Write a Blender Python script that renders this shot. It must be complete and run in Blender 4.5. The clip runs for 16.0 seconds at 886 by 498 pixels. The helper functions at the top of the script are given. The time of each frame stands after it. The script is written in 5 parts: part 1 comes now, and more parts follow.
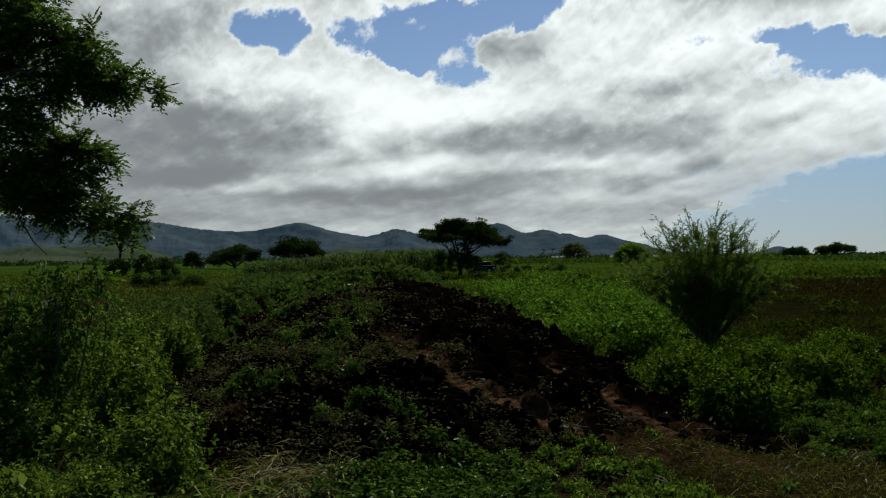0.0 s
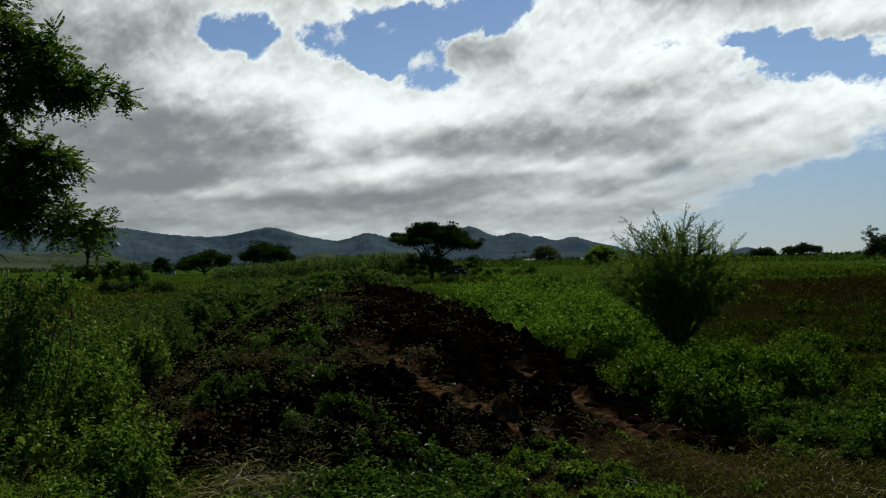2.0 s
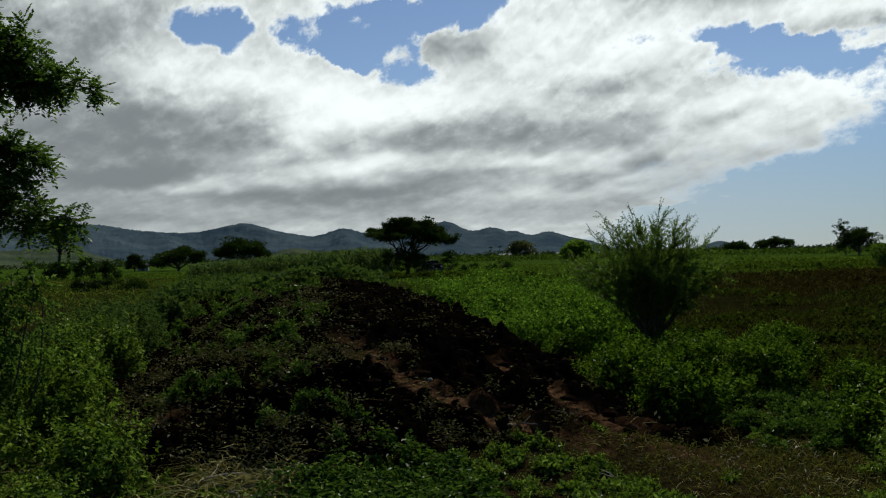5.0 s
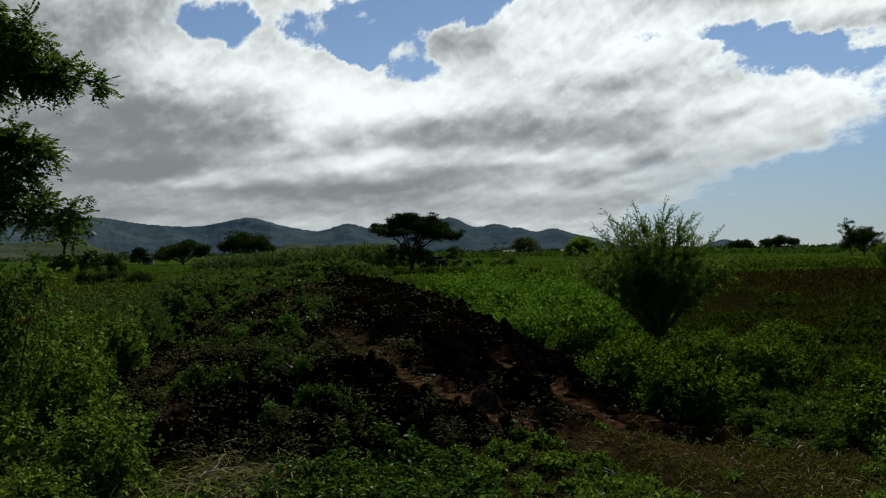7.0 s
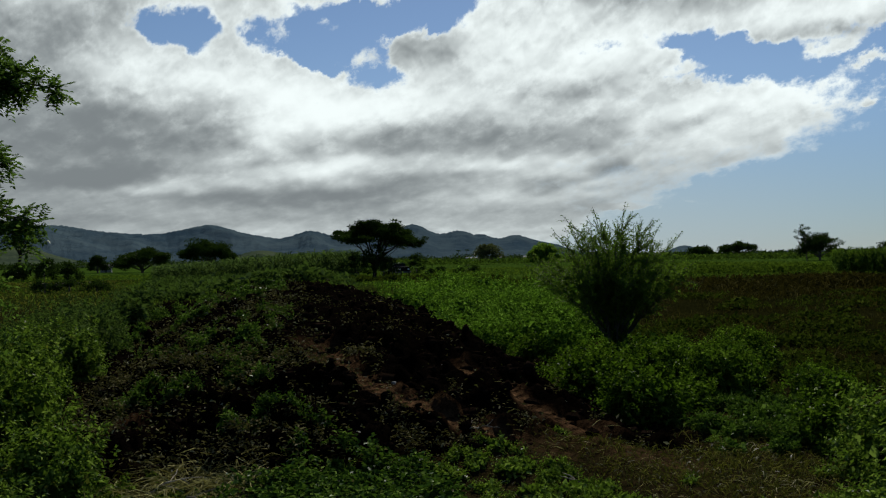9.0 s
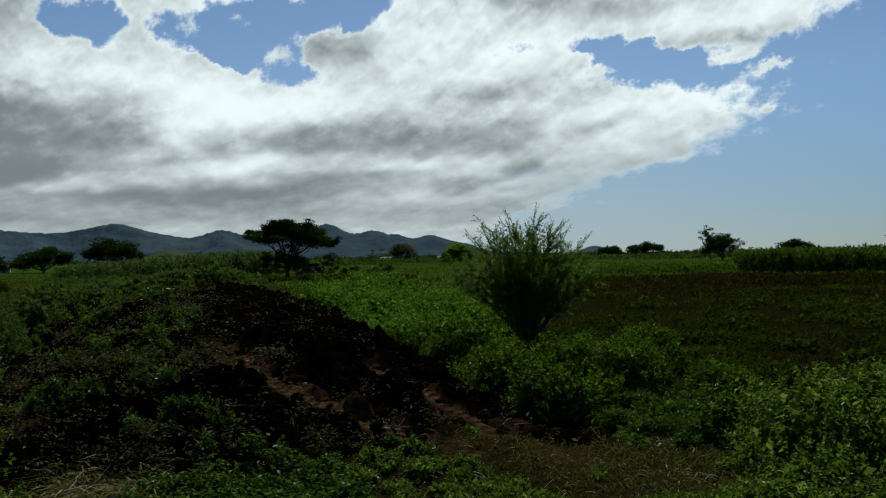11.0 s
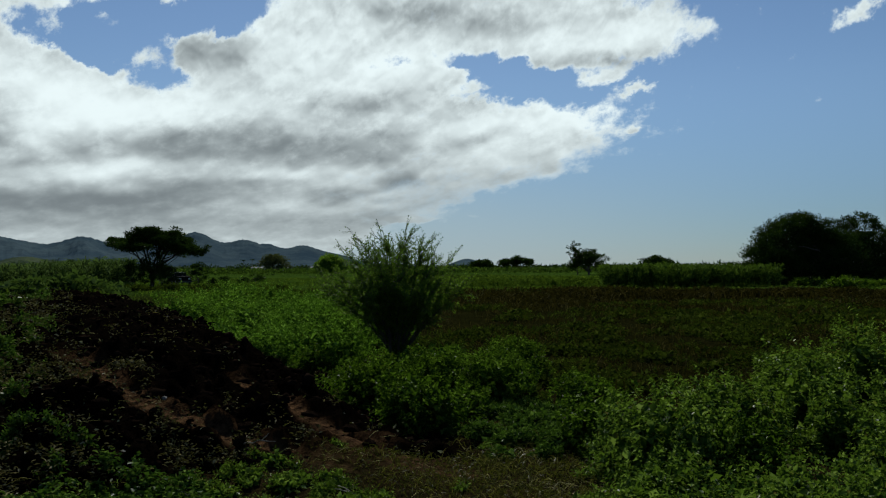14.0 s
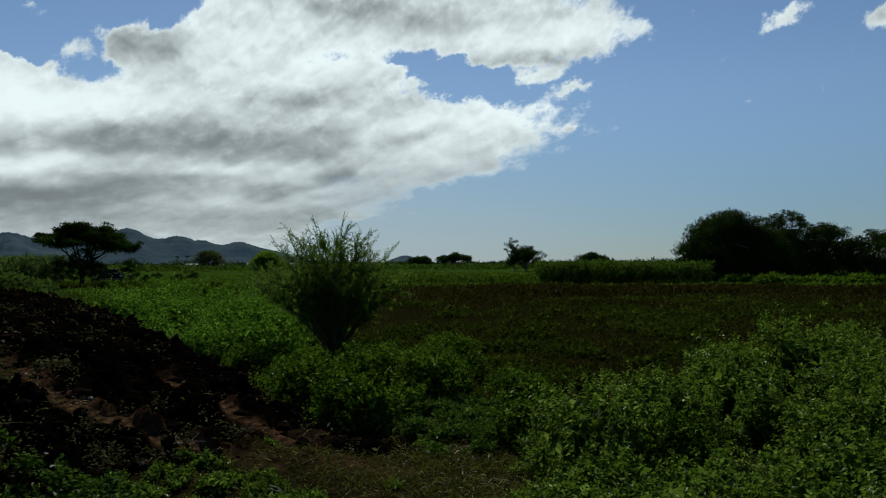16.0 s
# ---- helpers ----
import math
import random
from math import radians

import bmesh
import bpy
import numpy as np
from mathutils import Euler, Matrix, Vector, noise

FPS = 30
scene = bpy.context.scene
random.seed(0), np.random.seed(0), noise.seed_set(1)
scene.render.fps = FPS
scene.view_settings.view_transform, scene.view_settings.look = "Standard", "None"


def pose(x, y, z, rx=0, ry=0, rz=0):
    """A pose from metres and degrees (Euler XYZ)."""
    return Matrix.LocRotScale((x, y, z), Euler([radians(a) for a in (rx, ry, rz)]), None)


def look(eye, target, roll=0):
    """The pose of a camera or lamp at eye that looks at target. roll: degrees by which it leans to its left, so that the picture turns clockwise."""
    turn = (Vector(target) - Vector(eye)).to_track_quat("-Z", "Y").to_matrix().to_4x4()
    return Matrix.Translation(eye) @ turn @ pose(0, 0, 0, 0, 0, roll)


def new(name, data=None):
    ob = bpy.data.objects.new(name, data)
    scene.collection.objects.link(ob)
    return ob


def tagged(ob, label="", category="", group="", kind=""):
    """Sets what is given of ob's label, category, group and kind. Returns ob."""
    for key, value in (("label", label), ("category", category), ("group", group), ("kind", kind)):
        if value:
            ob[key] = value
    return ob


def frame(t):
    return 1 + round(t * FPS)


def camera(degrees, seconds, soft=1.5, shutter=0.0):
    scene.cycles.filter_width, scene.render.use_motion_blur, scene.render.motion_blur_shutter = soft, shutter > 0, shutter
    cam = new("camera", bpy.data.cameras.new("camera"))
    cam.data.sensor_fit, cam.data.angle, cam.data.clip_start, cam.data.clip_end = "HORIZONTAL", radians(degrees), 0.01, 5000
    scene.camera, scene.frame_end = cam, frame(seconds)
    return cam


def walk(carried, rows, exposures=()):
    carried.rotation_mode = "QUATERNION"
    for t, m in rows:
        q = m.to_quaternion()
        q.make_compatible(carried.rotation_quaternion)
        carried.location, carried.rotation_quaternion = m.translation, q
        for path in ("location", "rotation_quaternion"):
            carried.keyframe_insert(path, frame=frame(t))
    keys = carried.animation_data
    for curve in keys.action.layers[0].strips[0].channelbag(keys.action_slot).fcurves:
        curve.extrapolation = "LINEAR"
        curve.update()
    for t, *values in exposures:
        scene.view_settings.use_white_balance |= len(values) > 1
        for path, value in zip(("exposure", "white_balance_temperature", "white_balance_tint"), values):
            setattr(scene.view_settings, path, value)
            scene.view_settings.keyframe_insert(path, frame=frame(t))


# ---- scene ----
cam = camera(52.9, 16.0, soft=1.2)
METRES, EYE, TILT, LEAN, TURN = 8.0, 1.5, 0.0, 0.0, 0.0
PATH = [
    (0, (0.108, -0.48, 1.625), (0.072, 1.52, 1.649), -0.6),
    (0.5, (0.12, -0.474, 1.625), (0.089, 1.526, 1.653), -0.7),
    (1, (0.114, -0.471, 1.626), (0.103, 1.529, 1.655), -0.8),
    (1.5, (0.117, -0.468, 1.628), (0.133, 1.532, 1.656), -0.9),
    (2, (0.125, -0.464, 1.633), (0.153, 1.535, 1.664), -1.1),
    (2.5, (0.116, -0.454, 1.632), (0.183, 1.544, 1.66), -1.2),
    (3, (0.119, -0.456, 1.628), (0.194, 1.543, 1.656), -1.2),
    (3.5, (0.117, -0.461, 1.629), (0.196, 1.538, 1.655), -1.3),
    (4, (0.122, -0.464, 1.634), (0.204, 1.534, 1.657), -1.4),
    (6.5, (0.127, -0.438, 1.63), (0.206, 1.56, 1.642), -1.3),
    (7, (0.129, -0.446, 1.633), (0.201, 1.552, 1.643), -0.9),
    (7.5, (0.134, -0.453, 1.633), (0.218, 1.546, 1.649), -0.6),
    (8, (0.132, -0.446, 1.632), (0.243, 1.551, 1.643), -0.6),
    (8.5, (0.141, -0.447, 1.633), (0.269, 1.549, 1.647), -1.0),
    (9, (0.154, -0.458, 1.635), (0.309, 1.536, 1.659), -1.1),
    (11.5, (0.185, -0.447, 1.633), (0.579, 1.514, 1.655), -1.0),
    (12, (0.195, -0.444, 1.633), (0.633, 1.507, 1.66), -0.9),
    (12.5, (0.202, -0.445, 1.639), (0.691, 1.494, 1.67), -0.9),
    (13, (0.208, -0.453, 1.637), (0.759, 1.469, 1.676), -0.7),
    (13.5, (0.211, -0.453, 1.636), (0.799, 1.459, 1.672), -0.5),
    (14, (0.217, -0.454, 1.638), (0.837, 1.447, 1.681), -0.3),
    (14.5, (0.227, -0.447, 1.636), (0.874, 1.445, 1.681), -0.3),
    (15, (0.231, -0.449, 1.635), (0.905, 1.434, 1.674), -0.2),
    (15.5, (0.239, -0.444, 1.635), (0.942, 1.428, 1.669), -0.3),
    (16, (0.256, -0.436, 1.636), (1.006, 1.418, 1.671), -0.3),
]
EXPOSURES = [(0.0, 0.0, 6500, 10), (8.5, 0.0, 6500, 10), (9.0, -0.05, 6440, 9), (12.0, -0.10, 6200, 6), (16.0, -0.15, 6200, 6)]
walk(cam, [(t, look(eye, target, roll)) for t, eye, target, roll in PATH], EXPOSURES)

# ---- world and sun ----
SKY = 0.063                          # strength of the clear sky
SUN_AZ, SUN_EL = 14.0, 38.0          # degrees: to the right of straight ahead, above the horizon


def sun_way():
    a, e = radians(SUN_AZ), radians(SUN_EL)
    return Vector((math.sin(a) * math.cos(e), math.cos(a) * math.cos(e), math.sin(e)))


sun = new("sun", bpy.data.lights.new("sun", "SUN"))
sun.data.energy, sun.data.angle, sun.data.color = 5.0, radians(0.6), (1.0, 0.95, 0.86)
sun.matrix_world = look(sun_way() * 50, (0, 0, 0))


class Nodes:
    """Short hand for a node tree."""

    def __init__(self, tree):
        self.tree = tree
        tree.nodes.clear()

    def put(self, kind, inputs=(), operation="", clamp=False, easing="", data="", mapping="", attribute=""):
        node = self.tree.nodes.new(kind)
        if operation:
            node.operation = operation
        if clamp:
            node.use_clamp = True
        if easing:
            node.interpolation_type = easing
        if data:
            node.data_type = data
        if mapping:
            node.vector_type = mapping
        if attribute:
            node.attribute_name = attribute
        for key, value in dict(inputs).items():
            self.join(node.inputs[key], value)
        return node

    def join(self, socket, value):
        if isinstance(value, bpy.types.NodeSocket):
            self.tree.links.new(value, socket)
        elif isinstance(value, bpy.types.Node):
            self.tree.links.new(value.outputs[0], socket)
        else:
            socket.default_value = value

    def math(self, op, a, b=0.0, c=0.0, clamp=False):
        return self.put("ShaderNodeMath", {0: a, 1: b, 2: c}, operation=op, clamp=clamp).outputs[0]

    def ramp(self, value, low, high, to_low=0.0, to_high=1.0):
        return self.put("ShaderNodeMapRange", {0: value, 1: low, 2: high, 3: to_low, 4: to_high}, easing="SMOOTHSTEP").outputs[0]

    def mix(self, fac, a, b):
        node = self.put("ShaderNodeMix", {0: fac, 6: a, 7: b}, data="RGBA")
        return node.outputs[2]

    def noise(self, vector, scale, detail=4.0, rough=0.55, distortion=0.0):
        return self.put("ShaderNodeTexNoise", {"Vector": vector, "Scale": scale, "Detail": detail, "Roughness": rough, "Distortion": distortion}).outputs[0]


# clouds: (azimuth, elevation, half width, half height, tilt, weight) in degrees; minus is a gap
CLOUD_BANKS = [
    (-25, 9.5, 25, 15.0, 0, 1.1),
    (0, 6.2, 22, 5.5, 0, 1.0),
    (17, 7.5, 12.9, 3.3, 8, 1.0),
    (11.5, 12.4, 7.8, 3.4, 0, 0.9),
    (19.0, 16.4, 13.5, 3.4, 0, 0.95),
    (28.6, 13.9, 6.0, 1.55, 5, 0.85),
    (-8, 2.0, 21, 2.8, 0, 0.6),
    (8.0, 2.6, 8.0, 1.9, 8, 0.45),
    (-11.0, 18.0, 16, 2.6, 0, 0.8),
]
CLOUD_GAPS = [
    (-11.9, 14.4, 2.5, 1.15, -8, -1.25),
    (-4.6, 13.6, 3.6, 1.0, -16, -1.1),
    (-0.6, 12.5, 2.7, 1.4, -24, -1.0),
    (2.2, 15.4, 4.6, 1.2, 10, -1.1),
    (-3.4, 15.3, 3.4, 1.0, 0, -0.8),
    (22.4, 12.2, 4.6, 0.85, -15, -0.95),
    (14.0, 13.1, 2.6, 0.35, 8, -0.30),
    (25.8, 11.0, 3.2, 0.9, -4, -0.5),
    (20.5, 10.9, 2.0, 0.30, 10, -0.35),
    (22, 3.4, 9, 1.5, 14, -0.5),
]
CLOUD_WISPS = [
    (17.0, 12.1, 3.6, 0.55, 4, 0.55),
    (28.0, 11.7, 2.0, 0.55, 16, 0.75),
    (30.6, 11.05, 1.3, 0.42, 0, 0.70),
    (30.0, 8.6, 0.55, 0.28, 0, 0.55),
    (43.2, 14.3, 1.4, 0.8, 30, 0.8),
    (48.6, 13.9, 1.3, 0.8, 20, 0.8),
    (-5.7, 15.0, 1.4, 0.9, 30, 0.62),
    (-2.5, 14.9, 1.1, 0.45, 0, 0.55),
    (-0.8, 12.7, 1.2, 0.9, 40, 0.62),
    (3.0, 13.3, 2.9, 1.25, 6, 0.85),
    (20.5, 3.3, 1.5, 0.22, 2, 0.42),
    (16.4, 3.2, 2.8, 0.30, 2, 0.45),
]
# heavy grey parts of the deck, and the bright ones, in the same way
GREY_PARTS = [
    (-24, 9.0, 12, 7.5, 0, 0.44),
    (-14.0, 8.0, 7.0, 2.2, 3, 0.30),
    (-19, 14.5, 6, 3.5, 0, 0.10),
    (-15.7, 5.4, 4.6, 0.75, 6, 0.38),
    (-3.6, 4.35, 9.5, 0.85, 3, 0.52),
    (5.2, 7.7, 8.0, 1.25, 3, 0.44),
    (15.0, 7.4, 4.0, 1.2, 8, 0.26),
    (14.8, 5.65, 1.7, 0.5, 14, 0.42),
    (-6, 2.9, 24, 0.8, 0, 0.20),
    (3.0, 13.3, 2.6, 1.0, 6, 0.36),
    (12.2, 10.1, 3.4, 0.8, 12, 0.24),
    (18.3, 15.9, 6.0, 0.9, -5, 0.30),
    (21.0, 8.4, 2.8, 0.5, 12, 0.28),
    (11.0, 4.6, 2.0, 0.45, 12, 0.24),
    (27.5, 12.9, 3.6, 0.5, 6, 0.25),
]
BRIGHT_PARTS = [
    (-14.6, 11.7, 4.5, 2.0, -10, -0.32),
    (-5.8, 10.3, 5.5, 1.5, -8, -0.34),
    (2.5, 9.9, 5.0, 0.9, 4, -0.28),
    (-2.6, 6.15, 3.0, 0.55, 3, -0.34),
    (-13.0, 4.55, 2.4, 0.45, 10, -0.24),
    (-6.2, 8.3, 1.8, 0.9, 0, -0.22),
    (24, 9.4, 6.0, 1.2, 6, -0.30),
    (12, 13.2, 6.0, 1.6, 0, -0.30),
    (28.5, 14.4, 5.0, 1.0, 4, -0.30),
    (-14, 3.4, 8.0, 0.5, 0, -0.14),
    (8.0, 5.9, 4.0, 0.4, 6, -0.18),
]


def blobs(n, place, rows, total, outer=1.35, inner=0.45):
    for caz, cel, rw, rh, tilt, weight in rows:
        local = n.put("ShaderNodeMapping", {"Vector": place, "Location": (caz, cel, 0), "Rotation": (0, 0, radians(tilt)), "Scale": (rw, rh, 1)}, mapping="TEXTURE")
        dist = n.put("ShaderNodeVectorMath", {0: local}, operation="LENGTH").outputs["Value"]
        total = n.math("MULTIPLY_ADD", n.ramp(dist, outer, inner), weight, total)
    return total


def make_world():
    world = bpy.data.worlds.new("sky")
    scene.world = world
    world.use_nodes = True
    n = Nodes(world.node_tree)
    way = n.put("ShaderNodeTexCoord").outputs["Generated"]
    x, y, z = n.put("ShaderNodeSeparateXYZ", {0: way}).outputs
    az = n.math("DEGREES", n.math("ARCTAN2", x, y))
    el = n.math("DEGREES", n.math("ARCSINE", z))
    # the deck is seen ever flatter towards the horizon, and its rolls climb a little to the right
    squeeze = n.math("MULTIPLY", n.math("LOGARITHM", n.math("ADD", n.math("MAXIMUM", el, 0.0), 5.0), math.e), 13.5)
    slope = n.math("MULTIPLY_ADD", az, -0.16, squeeze)
    ang = n.put("ShaderNodeCombineXYZ", {0: n.math("MULTIPLY", az, 0.72), 1: slope, 2: 0.0}).outputs[0]

    def lifted(dx, dy):
        return n.put("ShaderNodeVectorMath", {0: ang, 1: (dx, dy, 0.0)}, operation="ADD").outputs[0]

    def swirl(vector, scale, detail, rough, reach):
        wob = n.put("ShaderNodeTexNoise", {"Vector": vector, "Scale": scale, "Detail": detail, "Roughness": rough})
        off = n.put("ShaderNodeVectorMath", {0: wob.outputs["Color"], 1: (0.5, 0.5, 0.5)}, operation="SUBTRACT")
        return n.put("ShaderNodeVectorMath", {0: off.outputs[0], 1: reach}, operation="MULTIPLY").outputs[0]

    def heap(vector, scale=0.42):
        """Rounded heads of cloud, high in the middle of each."""
        at = n.put("ShaderNodeVectorMath", {0: vector, 1: swirl(vector, 0.9, 3.0, 0.5, (1.3, 1.3, 0.0))}, operation="ADD").outputs[0]
        cell = n.put("ShaderNodeTexVoronoi", {"Vector": at, "Scale": scale, "Detail": 1.6, "Roughness": 0.45, "Lacunarity": 2.3})
        cell.feature = "SMOOTH_F1"
        cell.inputs["Smoothness"].default_value = 0.55
        return n.math("MULTIPLY", cell.outputs["Distance"], -0.9)

    flat = n.put("ShaderNodeCombineXYZ", {0: az, 1: el, 2: 0.0}).outputs[0]
    edge_at = n.put("ShaderNodeVectorMath", {0: flat, 1: swirl(ang, 0.70, 7.0, 0.62, (3.8, 2.6, 0.0))}, operation="ADD").outputs[0]
    tone_at = n.put("ShaderNodeVectorMath", {0: flat, 1: swirl(ang, 0.34, 2.5, 0.45, (5.0, 1.8, 0.0))}, operation="ADD").outputs[0]
    cover = n.math("MINIMUM", blobs(n, edge_at, CLOUD_BANKS, 0.0, 1.42, 0.5), 1.0)
    cover = n.math("MAXIMUM", blobs(n, edge_at, CLOUD_GAPS, cover, 1.5, 0.35), -0.12)
    cover = blobs(n, edge_at, CLOUD_WISPS, cover, 1.5, 0.2)
    ragged = n.math("SUBTRACT", n.noise(ang, 0.85, 7, 0.66), 0.5)
    cover = n.math("ADD", cover, n.math("MULTIPLY", ragged, n.ramp(el, 3.0, 10.0, 1.0, 1.8)))
    mask = n.ramp(cover, 0.22, n.math("MULTIPLY_ADD", n.math("MULTIPLY", n.ramp(az, 6.0, 18.0), n.ramp(el, 9.0, 4.0)), 0.55, 0.76))
    # soft rolls, bright on the side towards the sun and grey beneath
    roll_a, roll_b = n.noise(ang, 0.26, 3, 0.45), n.noise(lifted(0.3, 1.1), 0.26, 3, 0.45)
    puff_a, puff_b = heap(ang), heap(lifted(0.12, 0.5))
    head_a, head_b = heap(ang, 1.15), heap(lifted(0.05, 0.2), 1.15)
    lower = n.ramp(el, 1.5, 9.0, 0.45, 1.0)
    grey = blobs(n, tone_at, GREY_PARTS + BRIGHT_PARTS, n.ramp(el, 3.0, 9.0, 0.58, 0.40), 1.6, 0.15)
    grey = n.math("SUBTRACT", grey, n.math("MULTIPLY", n.math("SUBTRACT", roll_a, roll_b), n.math("MULTIPLY", lower, 0.62)))
    grey = n.math("SUBTRACT", grey, n.math("MULTIPLY", n.math("SUBTRACT", puff_a, puff_b), n.math("MULTIPLY", lower, 0.50)))
    grey = n.math("SUBTRACT", grey, n.math("MULTIPLY", n.math("SUBTRACT", head_a, head_b), n.ramp(el, 6.0, 13.0, 0.05, 0.24)))
    grey = n.math("ADD", grey, n.math("MULTIPLY", n.math("SUBTRACT", roll_a, 0.5), 0.25))
    # thin rims let the light through
    grey = n.math("ADD", grey, n.ramp(cover, 0.35, 1.15, -0.26, 0.05))
    grey = n.ramp(grey, -0.10, 1.14)
    cloud = n.mix(grey, (0.955, 1.03, 1.02, 1), (0.215, 0.240, 0.250, 1))
    sky = n.put("ShaderNodeTexSky")
    sky.sky_type, sky.sun_disc = "NISHITA", False
    sky.sun_elevation, sky.sun_rotation = radians(SUN_EL), radians(SUN_AZ)
    sky.air_density, sky.dust_density, sky.ozone_density = 1.0, 0.1, 3.5
    blue = n.put("ShaderNodeVectorMath", {0: sky.outputs[0], 1: (SKY * 0.98, SKY * 1.0, SKY * 1.06)}, operation="MULTIPLY").outputs[0]
    # the air near the horizon is duller and bluer than a clear one
    blue = n.put("ShaderNodeVectorMath", {0: blue, 1: n.mix(n.ramp(el, 12.0, 0.5), (1, 1, 1, 1), (0.52, 0.63, 0.76, 1))}, operation="MULTIPLY").outputs[0]
    # pale haze low under the cloud deck
    haze = n.math("MULTIPLY", n.ramp(el, 9.0, 1.0), n.ramp(az, 46.0, 12.0))
    blue = n.mix(n.math("MULTIPLY", haze, 0.6), blue, (0.44, 0.52, 0.58, 1))
    n.put("ShaderNodeOutputWorld", {0: n.put("ShaderNodeBackground", {0: n.mix(mask, blue, cloud), 1: 1.0})})


make_world()


# ---- noise for shapes, on whole arrays ----
def lattice(ix, iy, seed):
    h = (ix.astype(np.int64) * 374761393 + iy.astype(np.int64) * 668265263 + seed * 974711) & 0xFFFFFFFF
    h = ((h ^ (h >> 13)) * 1274126177) & 0xFFFFFFFF
    return ((h ^ (h >> 16)) & 0xFFFFFF) / float(0xFFFFFF)


def vnoise(x, y, seed=0):
    ix, iy = np.floor(x), np.floor(y)
    fx, fy = x - ix, y - iy
    fx, fy = fx * fx * (3 - 2 * fx), fy * fy * (3 - 2 * fy)
    a, b = lattice(ix, iy, seed), lattice(ix + 1, iy, seed)
    c, d = lattice(ix, iy + 1, seed), lattice(ix + 1, iy + 1, seed)
    return (a + (b - a) * fx) * (1 - fy) + (c + (d - c) * fx) * fy


def fbm(x, y, octaves=4, seed=0):
    x, y = np.asarray(x, float), np.asarray(y, float)
    total, gain = np.zeros(np.broadcast(x, y).shape), 0.5
    for k in range(octaves):
        total = total + gain * (vnoise(x * 2 ** k + 17.3 * k, y * 2 ** k - 9.1 * k, seed + k) - 0.5) * 2
        gain *= 0.5
    return total


def smooth(v, a, b):
    t = np.clip((np.asarray(v, float) - a) / (b - a), 0, 1)
    return t * t * (3 - 2 * t)


# ---- the lie of the land ----
def ridge_mid(y):
    return np.interp(y, (5, 8, 11, 23, 36, 55), (0.0, -0.1, -0.55, -1.7, -3.4, -6.0))


def ridge_half(y):
    return np.interp(y, (5, 7.6, 9, 12, 23, 55), (2.3, 2.6, 2.6, 2.8, 3.3, 3.8))


def heap_edge(y):
    """Where the bare earth begins, on the left."""
    return ridge_mid(y) - ridge_half(y) - np.interp(y, (8, 14, 22, 30), (0.05, 0.65, 1.25, 1.7))


def weed_edge(y):
    """Where the belt of weeds begins, to the right of the heap."""
    return np.interp(y, (7, 8.7, 10, 12.5, 16, 22.5, 40), (3.1, 2.95, 2.65, 2.6, 1.9, 1.5, 1.0))


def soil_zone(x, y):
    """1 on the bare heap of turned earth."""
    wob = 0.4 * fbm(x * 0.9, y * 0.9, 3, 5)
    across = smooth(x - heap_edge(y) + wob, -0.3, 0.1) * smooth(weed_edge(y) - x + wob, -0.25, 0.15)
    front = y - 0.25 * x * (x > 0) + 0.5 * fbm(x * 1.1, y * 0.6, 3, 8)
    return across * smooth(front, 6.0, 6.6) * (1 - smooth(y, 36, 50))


def path_zone(x, y):
    """1 on the dry scraped strips that run down the heap."""
    first = x - np.interp(y, (6.4, 7.1, 7.4, 7.75, 8.4, 9.4, 11), (1.5, 0.85, 0.55, 0.25, -0.12, -0.42, -0.8)) + 0.12 * fbm(x * 1.5, y * 1.5, 3, 21)
    second = x - np.interp(y, (6.8, 7.4, 7.8, 8.4, 9.4), (2.1, 1.75, 1.52, 1.36, 1.05)) + 0.12 * fbm(x * 1.6, y * 1.6, 3, 23)
    one = (1 - smooth(np.abs(first) + 0.25 * np.abs(fbm(x * 4, y * 4, 2, 25)), 0.14, 0.38)) * smooth(y, 6.4, 6.9) * (1 - smooth(y, 9.2, 11))
    two = (1 - smooth(np.abs(second), 0.05, 0.22)) * smooth(y, 6.9, 7.3) * (1 - smooth(y, 8.8, 9.6))
    worn = smooth(fbm(x * 0.9 + 3, y * 0.9, 3, 31), 0.0, 0.3) * (1 - smooth(np.hypot((x - 1.9) / 1.3, (y - 6.7) / 1.0), 0.7, 1.1)) * 0.45
    face = smooth(fbm(x * 1.3, y * 1.3, 3, 33), -0.15, 0.25) * (1 - smooth(np.hypot((x + 1.75) / 0.75, (y - 7.9) / 0.7), 0.6, 1.1)) * 0.40
    return np.clip(np.maximum(np.maximum(one, two), np.maximum(worn, face)), 0, 1)


def lumps(x, y, cell, seed):
    """Steep rounded heaps of about one cell, between 0 and about 0.5 cells high."""
    gx, gy = np.floor(x / cell), np.floor(y / cell)
    best = np.zeros(np.broadcast(x, y).shape)
    for i in (-1, 0, 1):
        for j in (-1, 0, 1):
            cx, cy = gx + i, gy + j
            px, py = (cx + 0.15 + 0.7 * lattice(cx, cy, seed)) * cell, (cy + 0.15 + 0.7 * lattice(cx, cy, seed + 1)) * cell
            r = cell * (0.35 + 0.40 * lattice(cx, cy, seed + 2))
            d2 = ((x - px) ** 2 + (y - py) ** 2) / (r * r)
            best = np.maximum(best, r * (0.35 + 0.5 * lattice(cx, cy, seed + 3)) * np.sqrt(np.clip(1 - d2, 0, 1)))
    return best


